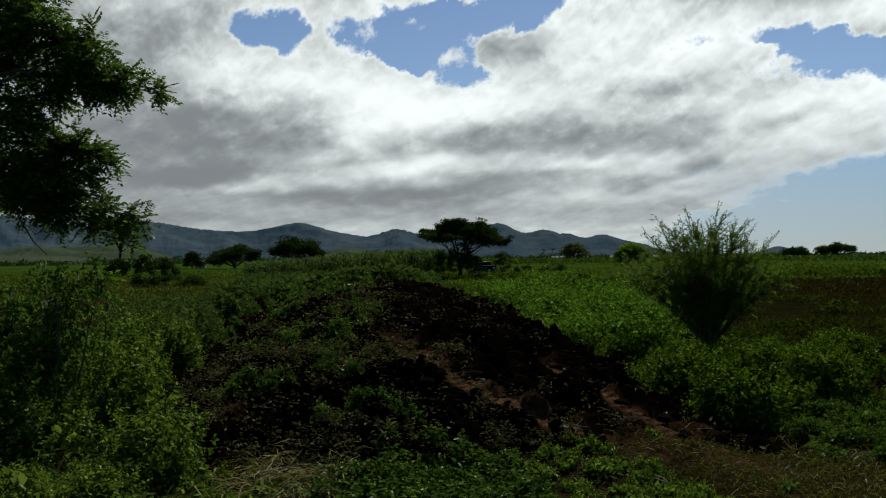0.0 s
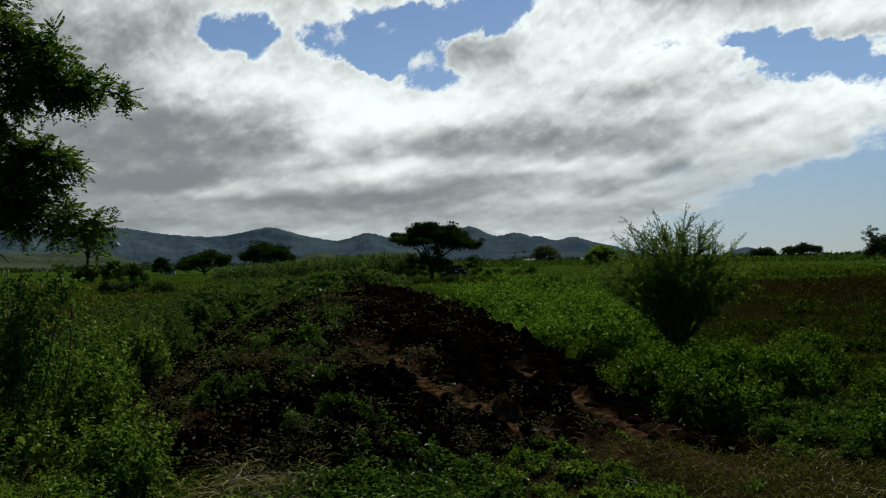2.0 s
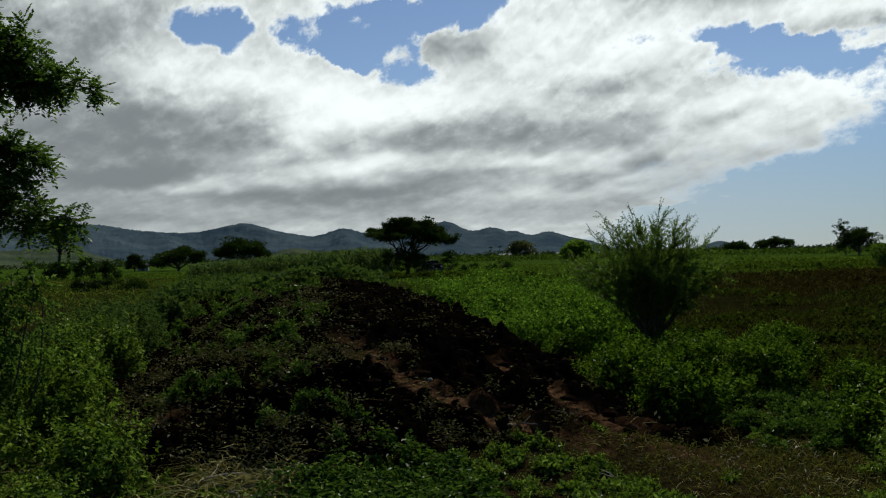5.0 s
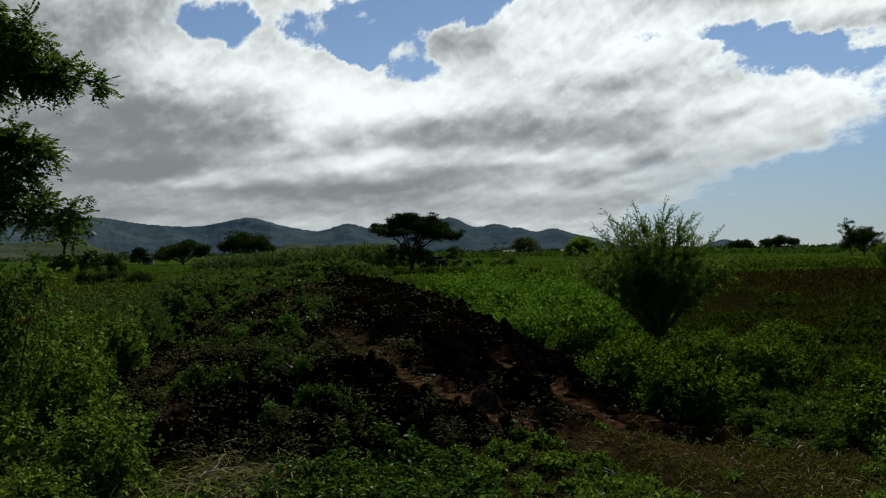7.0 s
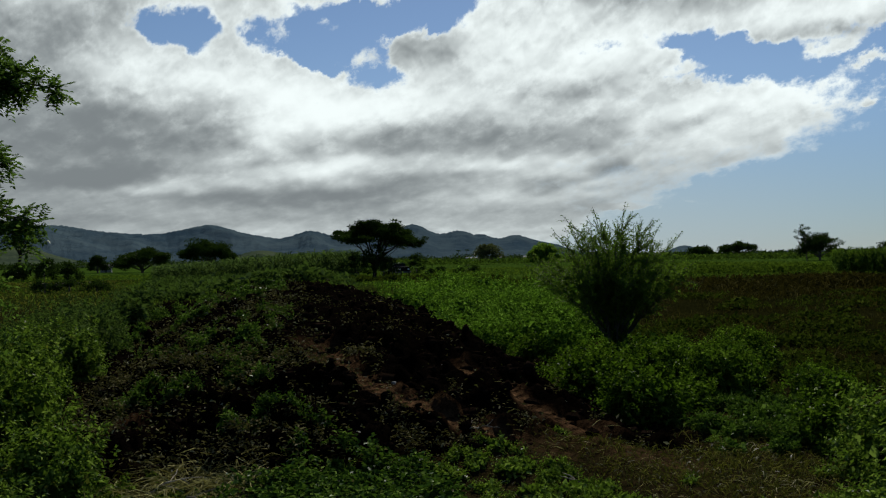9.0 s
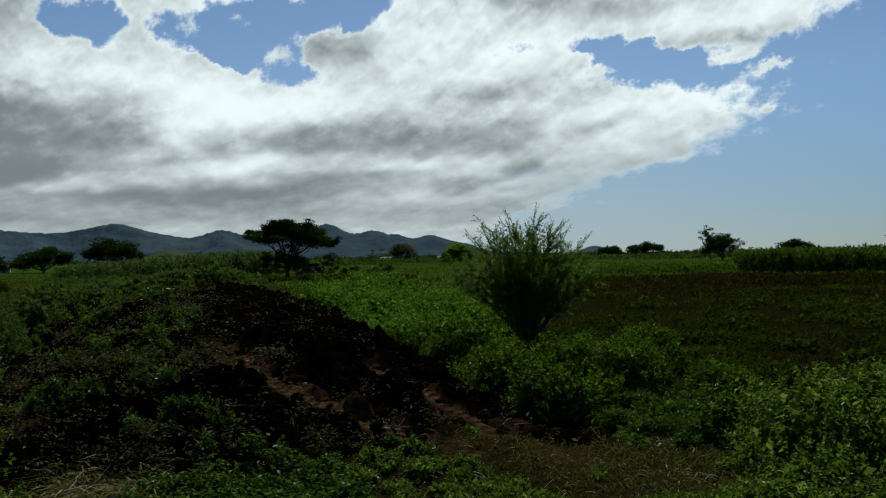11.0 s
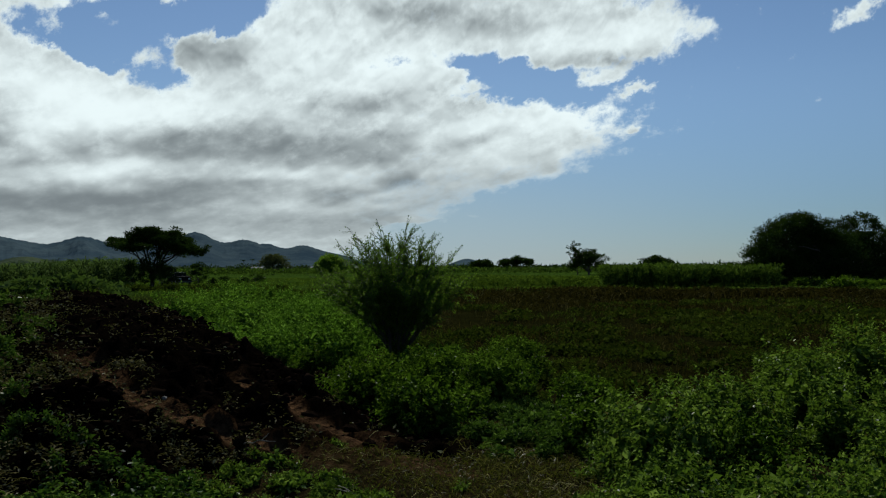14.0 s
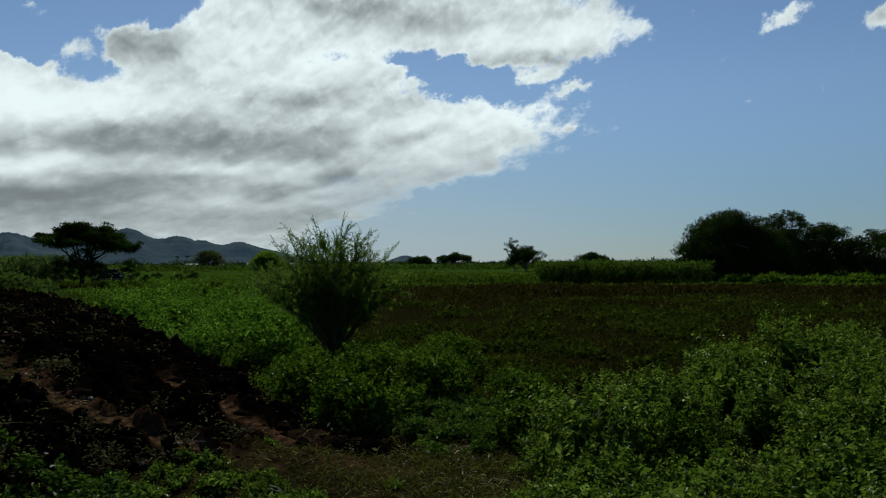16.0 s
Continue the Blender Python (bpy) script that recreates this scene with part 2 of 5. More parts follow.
def height(x, y):
    x, y = np.asarray(x, float), np.asarray(y, float)
    r = np.hypot(x, y)
    z = 0.035 * fbm(x * 0.6, y * 0.6, 3, 2) * smooth(r, 1, 4) + 0.10 * fbm(x * 0.06, y * 0.06, 3, 3) * smooth(r, 14, 40) * (1 - smooth(r, 300, 900))
    u = (x - ridge_mid(y)) / ridge_half(y)
    crest = np.interp(y, (5.8, 6.4, 8.0, 10, 14, 25, 45, 56), (0.0, 0.14, 0.52, 0.68, 0.78, 0.80, 0.70, 0.0))
    z = z + crest * np.clip(1 - np.abs(u) ** 3, 0, 1)
    s = soil_zone(x, y)
    p = path_zone(x, y)
    wx, wy = x + 0.16 * fbm(x * 4, y * 4, 3, 14), y + 0.16 * fbm(x * 4, y * 4, 3, 15)
    rough = 0.13 * fbm(x * 1.5, y * 1.5, 3, 11) + 0.85 * lumps(wx, wy, 0.46, 101) + 1.15 * lumps(wx, wy, 0.21, 105) + 0.10 * fbm(x * 8, y * 8, 3, 13) - 0.12
    z = z + s * (1 - 0.92 * p) * rough
    z = z - 0.05 * p * s
    return z


# ---- materials ----
def material(name):
    m = bpy.data.materials.new(name)
    m.use_nodes = True
    return m, Nodes(m.node_tree)


def leaf_material(name, dark, mid, light, clear=0.35, rough=0.5, patch=0.35, odd=None, shine=0.13):
    """Leaves that differ one by one and by patches, and let some light through."""
    m, n = material(name)
    rnd = n.put("ShaderNodeNewGeometry").outputs["Random Per Island"]
    at = n.put("ShaderNodeTexCoord").outputs["Object"]
    spot = n.noise(at, patch, 3, 0.6)
    f = n.math("ADD", n.math("MULTIPLY", n.math("POWER", rnd, 2.8), 1.05), n.math("MULTIPLY", n.math("SUBTRACT", spot, 0.36), 0.8), clamp=True)
    ramp = n.put("ShaderNodeValToRGB", {0: f})
    ramp.color_ramp.elements[0].color, ramp.color_ramp.elements[1].color = (*dark, 1), (*light, 1)
    ramp.color_ramp.elements.new(0.5).color = (*mid, 1)
    colour = ramp.outputs[0]
    if odd:
        pick = n.math("GREATER_THAN", n.math("FRACT", n.math("MULTIPLY", rnd, 37.7)), 1 - odd[1])
        colour = n.mix(pick, colour, (*odd[0], 1))
    top = n.put("ShaderNodeBsdfPrincipled", {"Base Color": colour, "Roughness": rough, "Specular IOR Level": n.math("MULTIPLY", n.math("GREATER_THAN", n.math("FRACT", n.math("MULTIPLY", rnd, 91.3)), 0.88), shine)})
    lit = n.put("ShaderNodeMix", {0: 0.55, 6: colour, 7: (mid[0] * 2.1, mid[1] * 1.95, mid[2] * 0.9, 1)}, data="RGBA").outputs[2]
    thin = n.put("ShaderNodeBsdfTranslucent", {0: lit})
    n.put("ShaderNodeOutputMaterial", {0: n.put("ShaderNodeMixShader", {0: clear, 1: top, 2: thin})})
    return m


def plain_material(name, low, high, scale=6.0, rough=0.85, bump=0.4, metal=0.0, spec=0.3, fine=40.0):
    m, n = material(name)
    at = n.put("ShaderNodeTexCoord").outputs["Object"]
    a, b = n.noise(at, scale, 5, 0.6), n.noise(at, fine, 4, 0.6)
    f = n.math("ADD", n.math("MULTIPLY", a, 0.65), n.math("MULTIPLY", b, 0.35))
    colour = n.mix(n.ramp(f, 0.32, 0.68), (*low, 1), (*high, 1))
    relief = n.put("ShaderNodeBump", {"Strength": bump, "Distance": 0.02, "Height": f})
    out = n.put("ShaderNodeBsdfPrincipled", {"Base Color": colour, "Roughness": rough, "Metallic": metal, "Specular IOR Level": spec, "Normal": relief})
    n.put("ShaderNodeOutputMaterial", {0: out})
    return m


def ground_material():
    m, n = material("ground earth and turf")
    at = n.put("ShaderNodeTexCoord").outputs["Object"]
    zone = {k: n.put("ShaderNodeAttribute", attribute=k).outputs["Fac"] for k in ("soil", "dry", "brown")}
    a, b, c = n.noise(at, 0.9, 5, 0.6), n.noise(at, 9.0, 6, 0.65), n.noise(at, 60.0, 4, 0.7)
    grain = n.math("ADD", n.math("MULTIPLY", a, 0.4), n.math("ADD", n.math("MULTIPLY", b, 0.4), n.math("MULTIPLY", c, 0.25)))
    far = n.noise(at, 0.035, 5, 0.6)
    strip = n.put("ShaderNodeVectorMath", {0: at, 1: (0.010, 0.085, 0.0)}, operation="MULTIPLY").outputs[0]
    rows = n.noise(strip, 1.0, 5, 0.65)
    turf = n.mix(n.ramp(grain, 0.38, 0.68), (0.0075, 0.0068, 0.0026, 1), (0.036, 0.027, 0.011, 1))
    field = n.mix(n.ramp(n.math("ADD", n.math("MULTIPLY", far, 0.35), n.math("MULTIPLY", rows, 0.65)), 0.38, 0.62), (0.014, 0.032, 0.004, 1), (0.042, 0.076, 0.010, 1))
    away = n.put("ShaderNodeVectorMath", {0: at}, operation="LENGTH").outputs["Value"]
    green = n.mix(n.ramp(away, 25.0, 60.0), turf, field)
    brown = n.mix(n.ramp(grain, 0.36, 0.66), (0.0050, 0.0060, 0.0015, 1), (0.0160, 0.0165, 0.0042, 1))
    green = n.mix(zone["brown"], green, brown)
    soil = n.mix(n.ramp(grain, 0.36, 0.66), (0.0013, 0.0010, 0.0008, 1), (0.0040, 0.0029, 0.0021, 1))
    dry = n.mix(n.ramp(grain, 0.34, 0.64), (0.014, 0.0085, 0.005, 1), (0.125, 0.070, 0.034, 1))
    px, py, pz = n.put("ShaderNodeSeparateXYZ", {0: at}).outputs
    along = n.put("ShaderNodeCombineXYZ", {0: n.math("MULTIPLY", n.math("MULTIPLY_ADD", py, 0.5, px), 7.0), 1: n.math("MULTIPLY", py, 1.8), 2: 0.0}).outputs[0]
    zone["dry"] = n.math("MULTIPLY", zone["dry"], n.ramp(n.noise(along, 2.0, 6, 0.65), 0.22, 0.52))
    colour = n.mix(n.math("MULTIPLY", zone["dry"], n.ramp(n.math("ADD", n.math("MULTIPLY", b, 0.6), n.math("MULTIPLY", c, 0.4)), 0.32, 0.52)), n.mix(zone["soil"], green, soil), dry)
    clod = n.noise(at, 24.0, 5, 0.7)
    # ribs left by a tyre across the scraped strip
    ribs = n.math("SINE", n.math("MULTIPLY", n.math("ADD", n.math("MULTIPLY_ADD", px, -0.75, n.math("MULTIPLY", py, 0.65)), n.math("MULTIPLY", b, 0.10)), 62.0))
    clod = n.math("MULTIPLY_ADD", n.math("MULTIPLY", ribs, zone["dry"]), 0.45, clod)
    relief = n.put("ShaderNodeBump", {"Strength": 1.0, "Distance": 0.07, "Height": n.math("ADD", n.math("MULTIPLY", b, 1.2), n.math("ADD", clod, n.math("MULTIPLY", c, 0.4)))})
    out = n.put("ShaderNodeBsdfPrincipled", {"Base Color": colour, "Roughness": 1.0, "Specular IOR Level": 0.0, "Normal": relief})
    n.put("ShaderNodeOutputMaterial", {0: out})
    return m


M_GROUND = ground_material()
M_WEED = leaf_material("broad weed leaves", (0.0203, 0.0498, 0.0063), (0.0508, 0.0926, 0.0124), (0.2287, 0.3184, 0.0614), 0.38, 0.45, 0.5, ((0.1242, 0.1165, 0.0233), 0.02), shine=0.06)
M_WEED_BRIGHT = leaf_material("fresh low weeds", (0.0149, 0.0354, 0.0031), (0.0305, 0.0648, 0.0053), (0.1421, 0.2149, 0.0274), 0.4, 0.5, 0.35, ((0.0654, 0.0654, 0.0103), 0.01), shine=0.04)
M_BELT = leaf_material("sunlit weed belt", (0.0219, 0.0556, 0.0061), (0.0447, 0.1015, 0.0104), (0.2084, 0.3372, 0.0544), 0.4, 0.5, 0.35, ((0.1050, 0.1050, 0.0166), 0.01), shine=0.0)
M_WEED_COOL = leaf_material("creeping ground weeds", (0.0135, 0.0343, 0.0054), (0.0312, 0.0664, 0.0099), (0.1557, 0.2286, 0.0454), 0.3, 0.42, 1.2, ((0.0880, 0.0880, 0.0264), 0.02), shine=0.03)
M_WILT = leaf_material("wilted uprooted leaves", (0.0198, 0.0231, 0.0102), (0.0463, 0.0474, 0.0202), (0.2205, 0.1963, 0.1058), 0.2, 0.6, 1.5, shine=0.02)
M_LITTER = leaf_material("torn leaf scraps", (0.014, 0.019, 0.007), (0.048, 0.056, 0.022), (0.28, 0.27, 0.16), 0.2, 0.5, 3.0, shine=0.1)
M_GRASS = leaf_material("grass blades", (0.024, 0.031, 0.005), (0.046, 0.054, 0.010), (0.150, 0.140, 0.038), 0.3, 0.5, 0.4)
M_BROWN = leaf_material("dry brown grass", (0.0064, 0.0078, 0.0017), (0.0155, 0.0150, 0.0036), (0.046, 0.040, 0.012), 0.3, 0.6, 0.18, ((0.085, 0.075, 0.030), 0.05), shine=0.0)
M_MEADOW = leaf_material("meadow grass", (0.022, 0.046, 0.005), (0.047, 0.084, 0.010), (0.100, 0.145, 0.022), 0.3, 0.5, 0.08, shine=0.0)
M_HERB = leaf_material("olive field herbs", (0.0084, 0.0163, 0.0022), (0.0201, 0.0337, 0.0043), (0.0748, 0.0948, 0.0161), 0.3, 0.55, 0.25, ((0.0434, 0.0310, 0.0112), 0.04), shine=0.0)
M_SEED = leaf_material("pale seed stems", (0.0165, 0.0154, 0.0055), (0.0385, 0.0358, 0.0132), (0.0880, 0.0798, 0.0358), 0.3, 0.6, 0.4, shine=0.0)
M_PASTURE = leaf_material("dull pasture grass", (0.0289, 0.0374, 0.0065), (0.0578, 0.0673, 0.0129), (0.1156, 0.1272, 0.0323), 0.3, 0.6, 0.12, shine=0.0)
M_STRAW = leaf_material("dead straw", (0.080, 0.078, 0.026), (0.160, 0.154, 0.056), (0.300, 0.280, 0.120), 0.15, 0.6, 2.0, shine=0.02)
M_CROP = leaf_material("maize leaves", (0.0153, 0.0333, 0.0095), (0.0382, 0.0680, 0.0207), (0.0972, 0.1354, 0.0599), 0.42, 0.42, 0.06, shine=0.0)
M_CANE = leaf_material("cane leaves", (0.017, 0.038, 0.006), (0.040, 0.076, 0.011), (0.095, 0.145, 0.030), 0.32, 0.45, 0.06, shine=0.0)
M_OVERGROWN = leaf_material("rank overgrowth", (0.0170, 0.0365, 0.0093), (0.0360, 0.0668, 0.0156), (0.0902, 0.1266, 0.0406), 0.3, 0.5, 0.2, shine=0.0)
M_SHRUB = leaf_material("feathery shrub leaves", (0.030, 0.066, 0.009), (0.064, 0.122, 0.016), (0.150, 0.225, 0.040), 0.48, 0.5, 0.6, shine=0.0)
M_TREE_NEAR = leaf_material("pinnate tree leaves", (0.0285, 0.0632, 0.0127), (0.0505, 0.1011, 0.0189), (0.1314, 0.1971, 0.0451), 0.35, 0.42, 0.8, shine=0.03)
M_TREE = leaf_material("tree leaves", (0.0096, 0.0216, 0.0048), (0.0180, 0.0372, 0.0066), (0.0520, 0.0860, 0.0180), 0.22, 0.5, 0.25, shine=0.02)
M_TREE_PALE = leaf_material("sparse olive leaves", (0.034, 0.046, 0.020), (0.055, 0.070, 0.030), (0.090, 0.105, 0.050), 0.25, 0.55, 0.25)
M_BARK_DARK = plain_material("dark bark", (0.010, 0.009, 0.007), (0.035, 0.030, 0.025), 5, 0.95, 0.7, 0.0, 0.1)
M_BARK = plain_material("bark", (0.035, 0.028, 0.022), (0.11, 0.092, 0.074), 5, 0.9, 0.7)
M_TWIG = plain_material("green twig bark", (0.022, 0.024, 0.012), (0.055, 0.055, 0.030), 9, 0.8, 0.4)
M_CLOD = plain_material("earth clods", (0.0014, 0.0011, 0.0008), (0.013, 0.0085, 0.0058), 3, 1.0, 0.8, 0, 0.0, 30)
M_STONE = plain_material("pale stone", (0.07, 0.068, 0.064), (0.17, 0.16, 0.15), 12, 0.85, 0.5)


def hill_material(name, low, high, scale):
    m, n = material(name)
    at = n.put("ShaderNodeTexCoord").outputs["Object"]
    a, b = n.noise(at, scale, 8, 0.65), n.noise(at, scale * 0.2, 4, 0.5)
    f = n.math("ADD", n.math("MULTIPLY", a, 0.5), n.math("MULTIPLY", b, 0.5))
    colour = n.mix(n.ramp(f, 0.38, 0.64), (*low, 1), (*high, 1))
    relief = n.put("ShaderNodeBump", {"Strength": 1.0, "Distance": 12.0, "Height": a})
    out = n.put("ShaderNodeBsdfPrincipled", {"Base Color": colour, "Roughness": 1.0, "Specular IOR Level": 0.0, "Normal": relief})
    n.put("ShaderNodeOutputMaterial", {0: out})
    return m


# blue of the distant air is mixed into the far hills' base colour
M_HILL_HAZED = hill_material("haze-tinted forested hills", (0.0246, 0.0439, 0.0605), (0.0544, 0.0791, 0.0898), 0.012)
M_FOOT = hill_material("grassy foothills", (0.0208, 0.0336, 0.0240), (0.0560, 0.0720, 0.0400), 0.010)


# ---- mesh tools ----
def mesh_object(name, verts, faces, mat, parent=None, soft=False):
    me = bpy.data.meshes.new(name)
    me.from_pydata([tuple(v) for v in verts], [], faces)
    me.materials.append(mat)
    if soft:
        me.polygons.foreach_set("use_smooth", [True] * len(me.polygons))
    me.update()
    ob = new(name, me)
    ob.parent = parent
    return ob


def fast_object(name, verts, pattern, mat, parent=None):
    """verts: (items, points, 3); pattern: the faces of one item, all of the same size."""
    verts, pattern = np.asarray(verts, np.float32), np.asarray(pattern, np.int64)
    items, points = verts.shape[:2]
    per, size = pattern.shape
    loops = (np.arange(items)[:, None, None] * points + pattern[None]).reshape(-1)
    me = bpy.data.meshes.new(name)
    me.vertices.add(items * points)
    me.vertices.foreach_set("co", verts.reshape(-1))
    me.loops.add(len(loops))
    me.loops.foreach_set("vertex_index", loops.astype(np.int32))
    me.polygons.add(items * per)
    me.polygons.foreach_set("loop_start", np.arange(0, items * per * size, size, dtype=np.int32))
    me.materials.append(mat)
    me.update(calc_edges=True)
    ob = new(name, me)
    ob.parent = parent
    return ob


def unit(v):
    return v / np.maximum(np.linalg.norm(v, axis=-1, keepdims=True), 1e-9)


def leaves(at, way, length, width, rng, fold=0.25, droop=0.15, full=False):
    """Folded pointed leaves. Four points each, or six for those seen close by."""
    n = len(at)
    way = unit(way)
    side = unit(np.cross(way, np.array([0, 0, 1.0]) + 0.5 * rng.normal(size=(n, 3))))
    up = np.cross(side, way)
    L, W = np.broadcast_to(length, n)[:, None], np.broadcast_to(width, n)[:, None]
    tip = at + way * L - up * L * droop
    if not full:
        mid = at + way * L * 0.45
        return np.stack([at, mid + side * W * 0.5 + up * W * fold, tip, mid - side * W * 0.5 + up * W * fold], 1), [(0, 1, 2), (0, 2, 3)]
    a, b = at + way * L * 0.28, at + way * L * 0.66 - up * L * droop * 0.3
    return np.stack([at, a + side * W * 0.48 + up * W * fold, b + side * W * 0.36 + up * W * fold, tip, b - side * W * 0.36 + up * W * fold, a - side * W * 0.48 + up * W * fold], 1), [(0, 1, 2, 3), (0, 3, 4, 5)]


def blades(at, way, length, width, rng, bend=0.5):
    """Grass blades and long crop leaves that arch over: five points."""
    n = len(at)
    way = unit(way)
    flat = unit(np.cross(way, np.array([0, 0, 1.0]) + 0.05 * rng.normal(size=(n, 3))) + 0.4 * rng.normal(size=(n, 3)))
    out = unit(way * np.array([1, 1, 0]) + 1e-4)
    L, W = np.broadcast_to(length, n)[:, None], np.broadcast_to(width, n)[:, None]
    mid = at + way * L * 0.55
    tip = mid + unit(way + out * bend - np.array([0, 0, 1.0]) * bend * 0.8) * L * 0.45
    return np.stack([at - flat * W * 0.3, at + flat * W * 0.3, mid + flat * W * 0.5, mid - flat * W * 0.5, tip], 1)


def blade_object(name, pts, mat, parent=None):
    """A quad and a tip for each blade, as triangles."""
    return fast_object(name, pts, [(0, 1, 2), (0, 2, 3), (3, 2, 4)], mat, parent)


class Tubes:
    """Gathers tapered tubes into one mesh."""

    def __init__(self):
        self.v, self.f = [], []

    def add(self, points, radii, sides=6):
        points = [Vector(p) for p in points]
        start = len(self.v)
        for i, p in enumerate(points):
            d = (points[min(i + 1, len(points) - 1)] - points[max(i - 1, 0)]).normalized()
            a = d.cross(Vector((0.31, 0.87, 0.38))).normalized()
            b = d.cross(a)
            for k in range(sides):
                t = 2 * math.pi * k / sides
                self.v.append(p + (a * math.cos(t) + b * math.sin(t)) * radii[i])
        for i in range(len(points) - 1):
            for k in range(sides):
                self.f.append((start + i * sides + k, start + i * sides + (k + 1) % sides, start + (i + 1) * sides + (k + 1) % sides, start + (i + 1) * sides + k))
        self.f.append(tuple(start + (len(points) - 1) * sides + k for k in range(sides)))
        self.f.append(tuple(start + k for k in reversed(range(sides))))
        return self

    def make(self, name, mat, parent=None):
        return mesh_object(name, self.v, self.f, mat, parent, True)


def bent(a, b, rng, steps=6, wander=0.08, sag=0.0):
    """A wavering line from a to b."""
    a, b = np.array(a, float), np.array(b, float)
    span = np.linalg.norm(b - a)
    line = []
    drift = rng.normal(size=3) * wander * span
    for i in range(steps + 1):
        t = i / steps
        line.append(a + (b - a) * t + drift * math.sin(math.pi * t) + rng.normal(size=3) * wander * 0.25 * span * (0 < i < steps) + np.array([0, 0, sag * span * math.sin(math.pi * t)]))
    return line


def thing(name, x, y, z, label, category, group=""):
    ob = new(name)
    ob.location = (x, y, z)
    ob.empty_display_size = 0.2
    tagged(ob, label, category, group)
    return ob


# ---- ground ----
def make_ground():
    view = np.radians(np.concatenate([np.arange(-180, -36, 4.0), np.arange(-36, 56, 0.32), np.arange(56, 180, 4.0)]))
    r = np.concatenate([np.array([0.4, 1.0, 1.8]), np.geomspace(2.6, 5.5, 38)[:-1], np.geomspace(5.5, 14, 104)[:-1], np.geomspace(14, 40, 53)[:-1]])
    r = np.concatenate([r, 40 * 1.045 ** np.arange(0, 112)])
    r = r[r < 4900]
    A, R = np.meshgrid(view, r)
    X, Y = R * np.sin(A), R * np.cos(A)
    Z = height(X, Y)
    rows, cols = X.shape
    verts = np.stack([X, Y, Z], -1).reshape(-1, 3)
    verts = np.vstack([verts, [[0, 0, 0]]])
    i, j = np.meshgrid(np.arange(rows - 1), np.arange(cols), indexing="ij")
    k = (j + 1) % cols
    quads = np.stack([i * cols + j, i * cols + k, (i + 1) * cols + k, (i + 1) * cols + j], -1).reshape(-1, 4)
    me = bpy.data.meshes.new("ground")
    faces = [tuple(q) for q in quads[:, ::-1].tolist()] + [(rows * cols, (q + 1) % cols, q) for q in range(cols)]
    me.from_pydata(verts.tolist(), [], faces)
    x, y = verts[:, 0], verts[:, 1]
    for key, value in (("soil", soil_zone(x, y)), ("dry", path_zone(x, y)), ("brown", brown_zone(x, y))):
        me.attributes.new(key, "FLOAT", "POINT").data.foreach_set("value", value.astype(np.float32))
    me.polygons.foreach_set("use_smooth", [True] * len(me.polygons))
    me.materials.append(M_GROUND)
    me.update()
    tagged(new("ground", me), "flat farmland of turf, weeds and a heap of dark turned earth", "ground", kind="structure")


def brown_zone(x, y):
    az, r = np.degrees(np.arctan2(x, y)), np.hypot(x, y)
    wob = fbm(x * 0.15, y * 0.15, 3, 41)
    right = smooth(az + 3 * wob, 15, 19) * smooth(r + 2 * wob, 9.5, 12) * (1 - smooth(r + 6 * wob, 56, 66))
    left = smooth(-az + 2 * wob, 14.0, 16.5) * smooth(r, 20, 25) * (1 - smooth(r + 10 * wob, 100, 125)) * 0.6
    mid = smooth(az + wob, -9, -6) * (1 - smooth(az + wob, 3, 6)) * smooth(r + 3 * wob, 45, 48) * (1 - smooth(r + 3 * wob, 57, 62)) * 0.7
    return np.clip(right + left + mid, 0, 1)


make_ground()


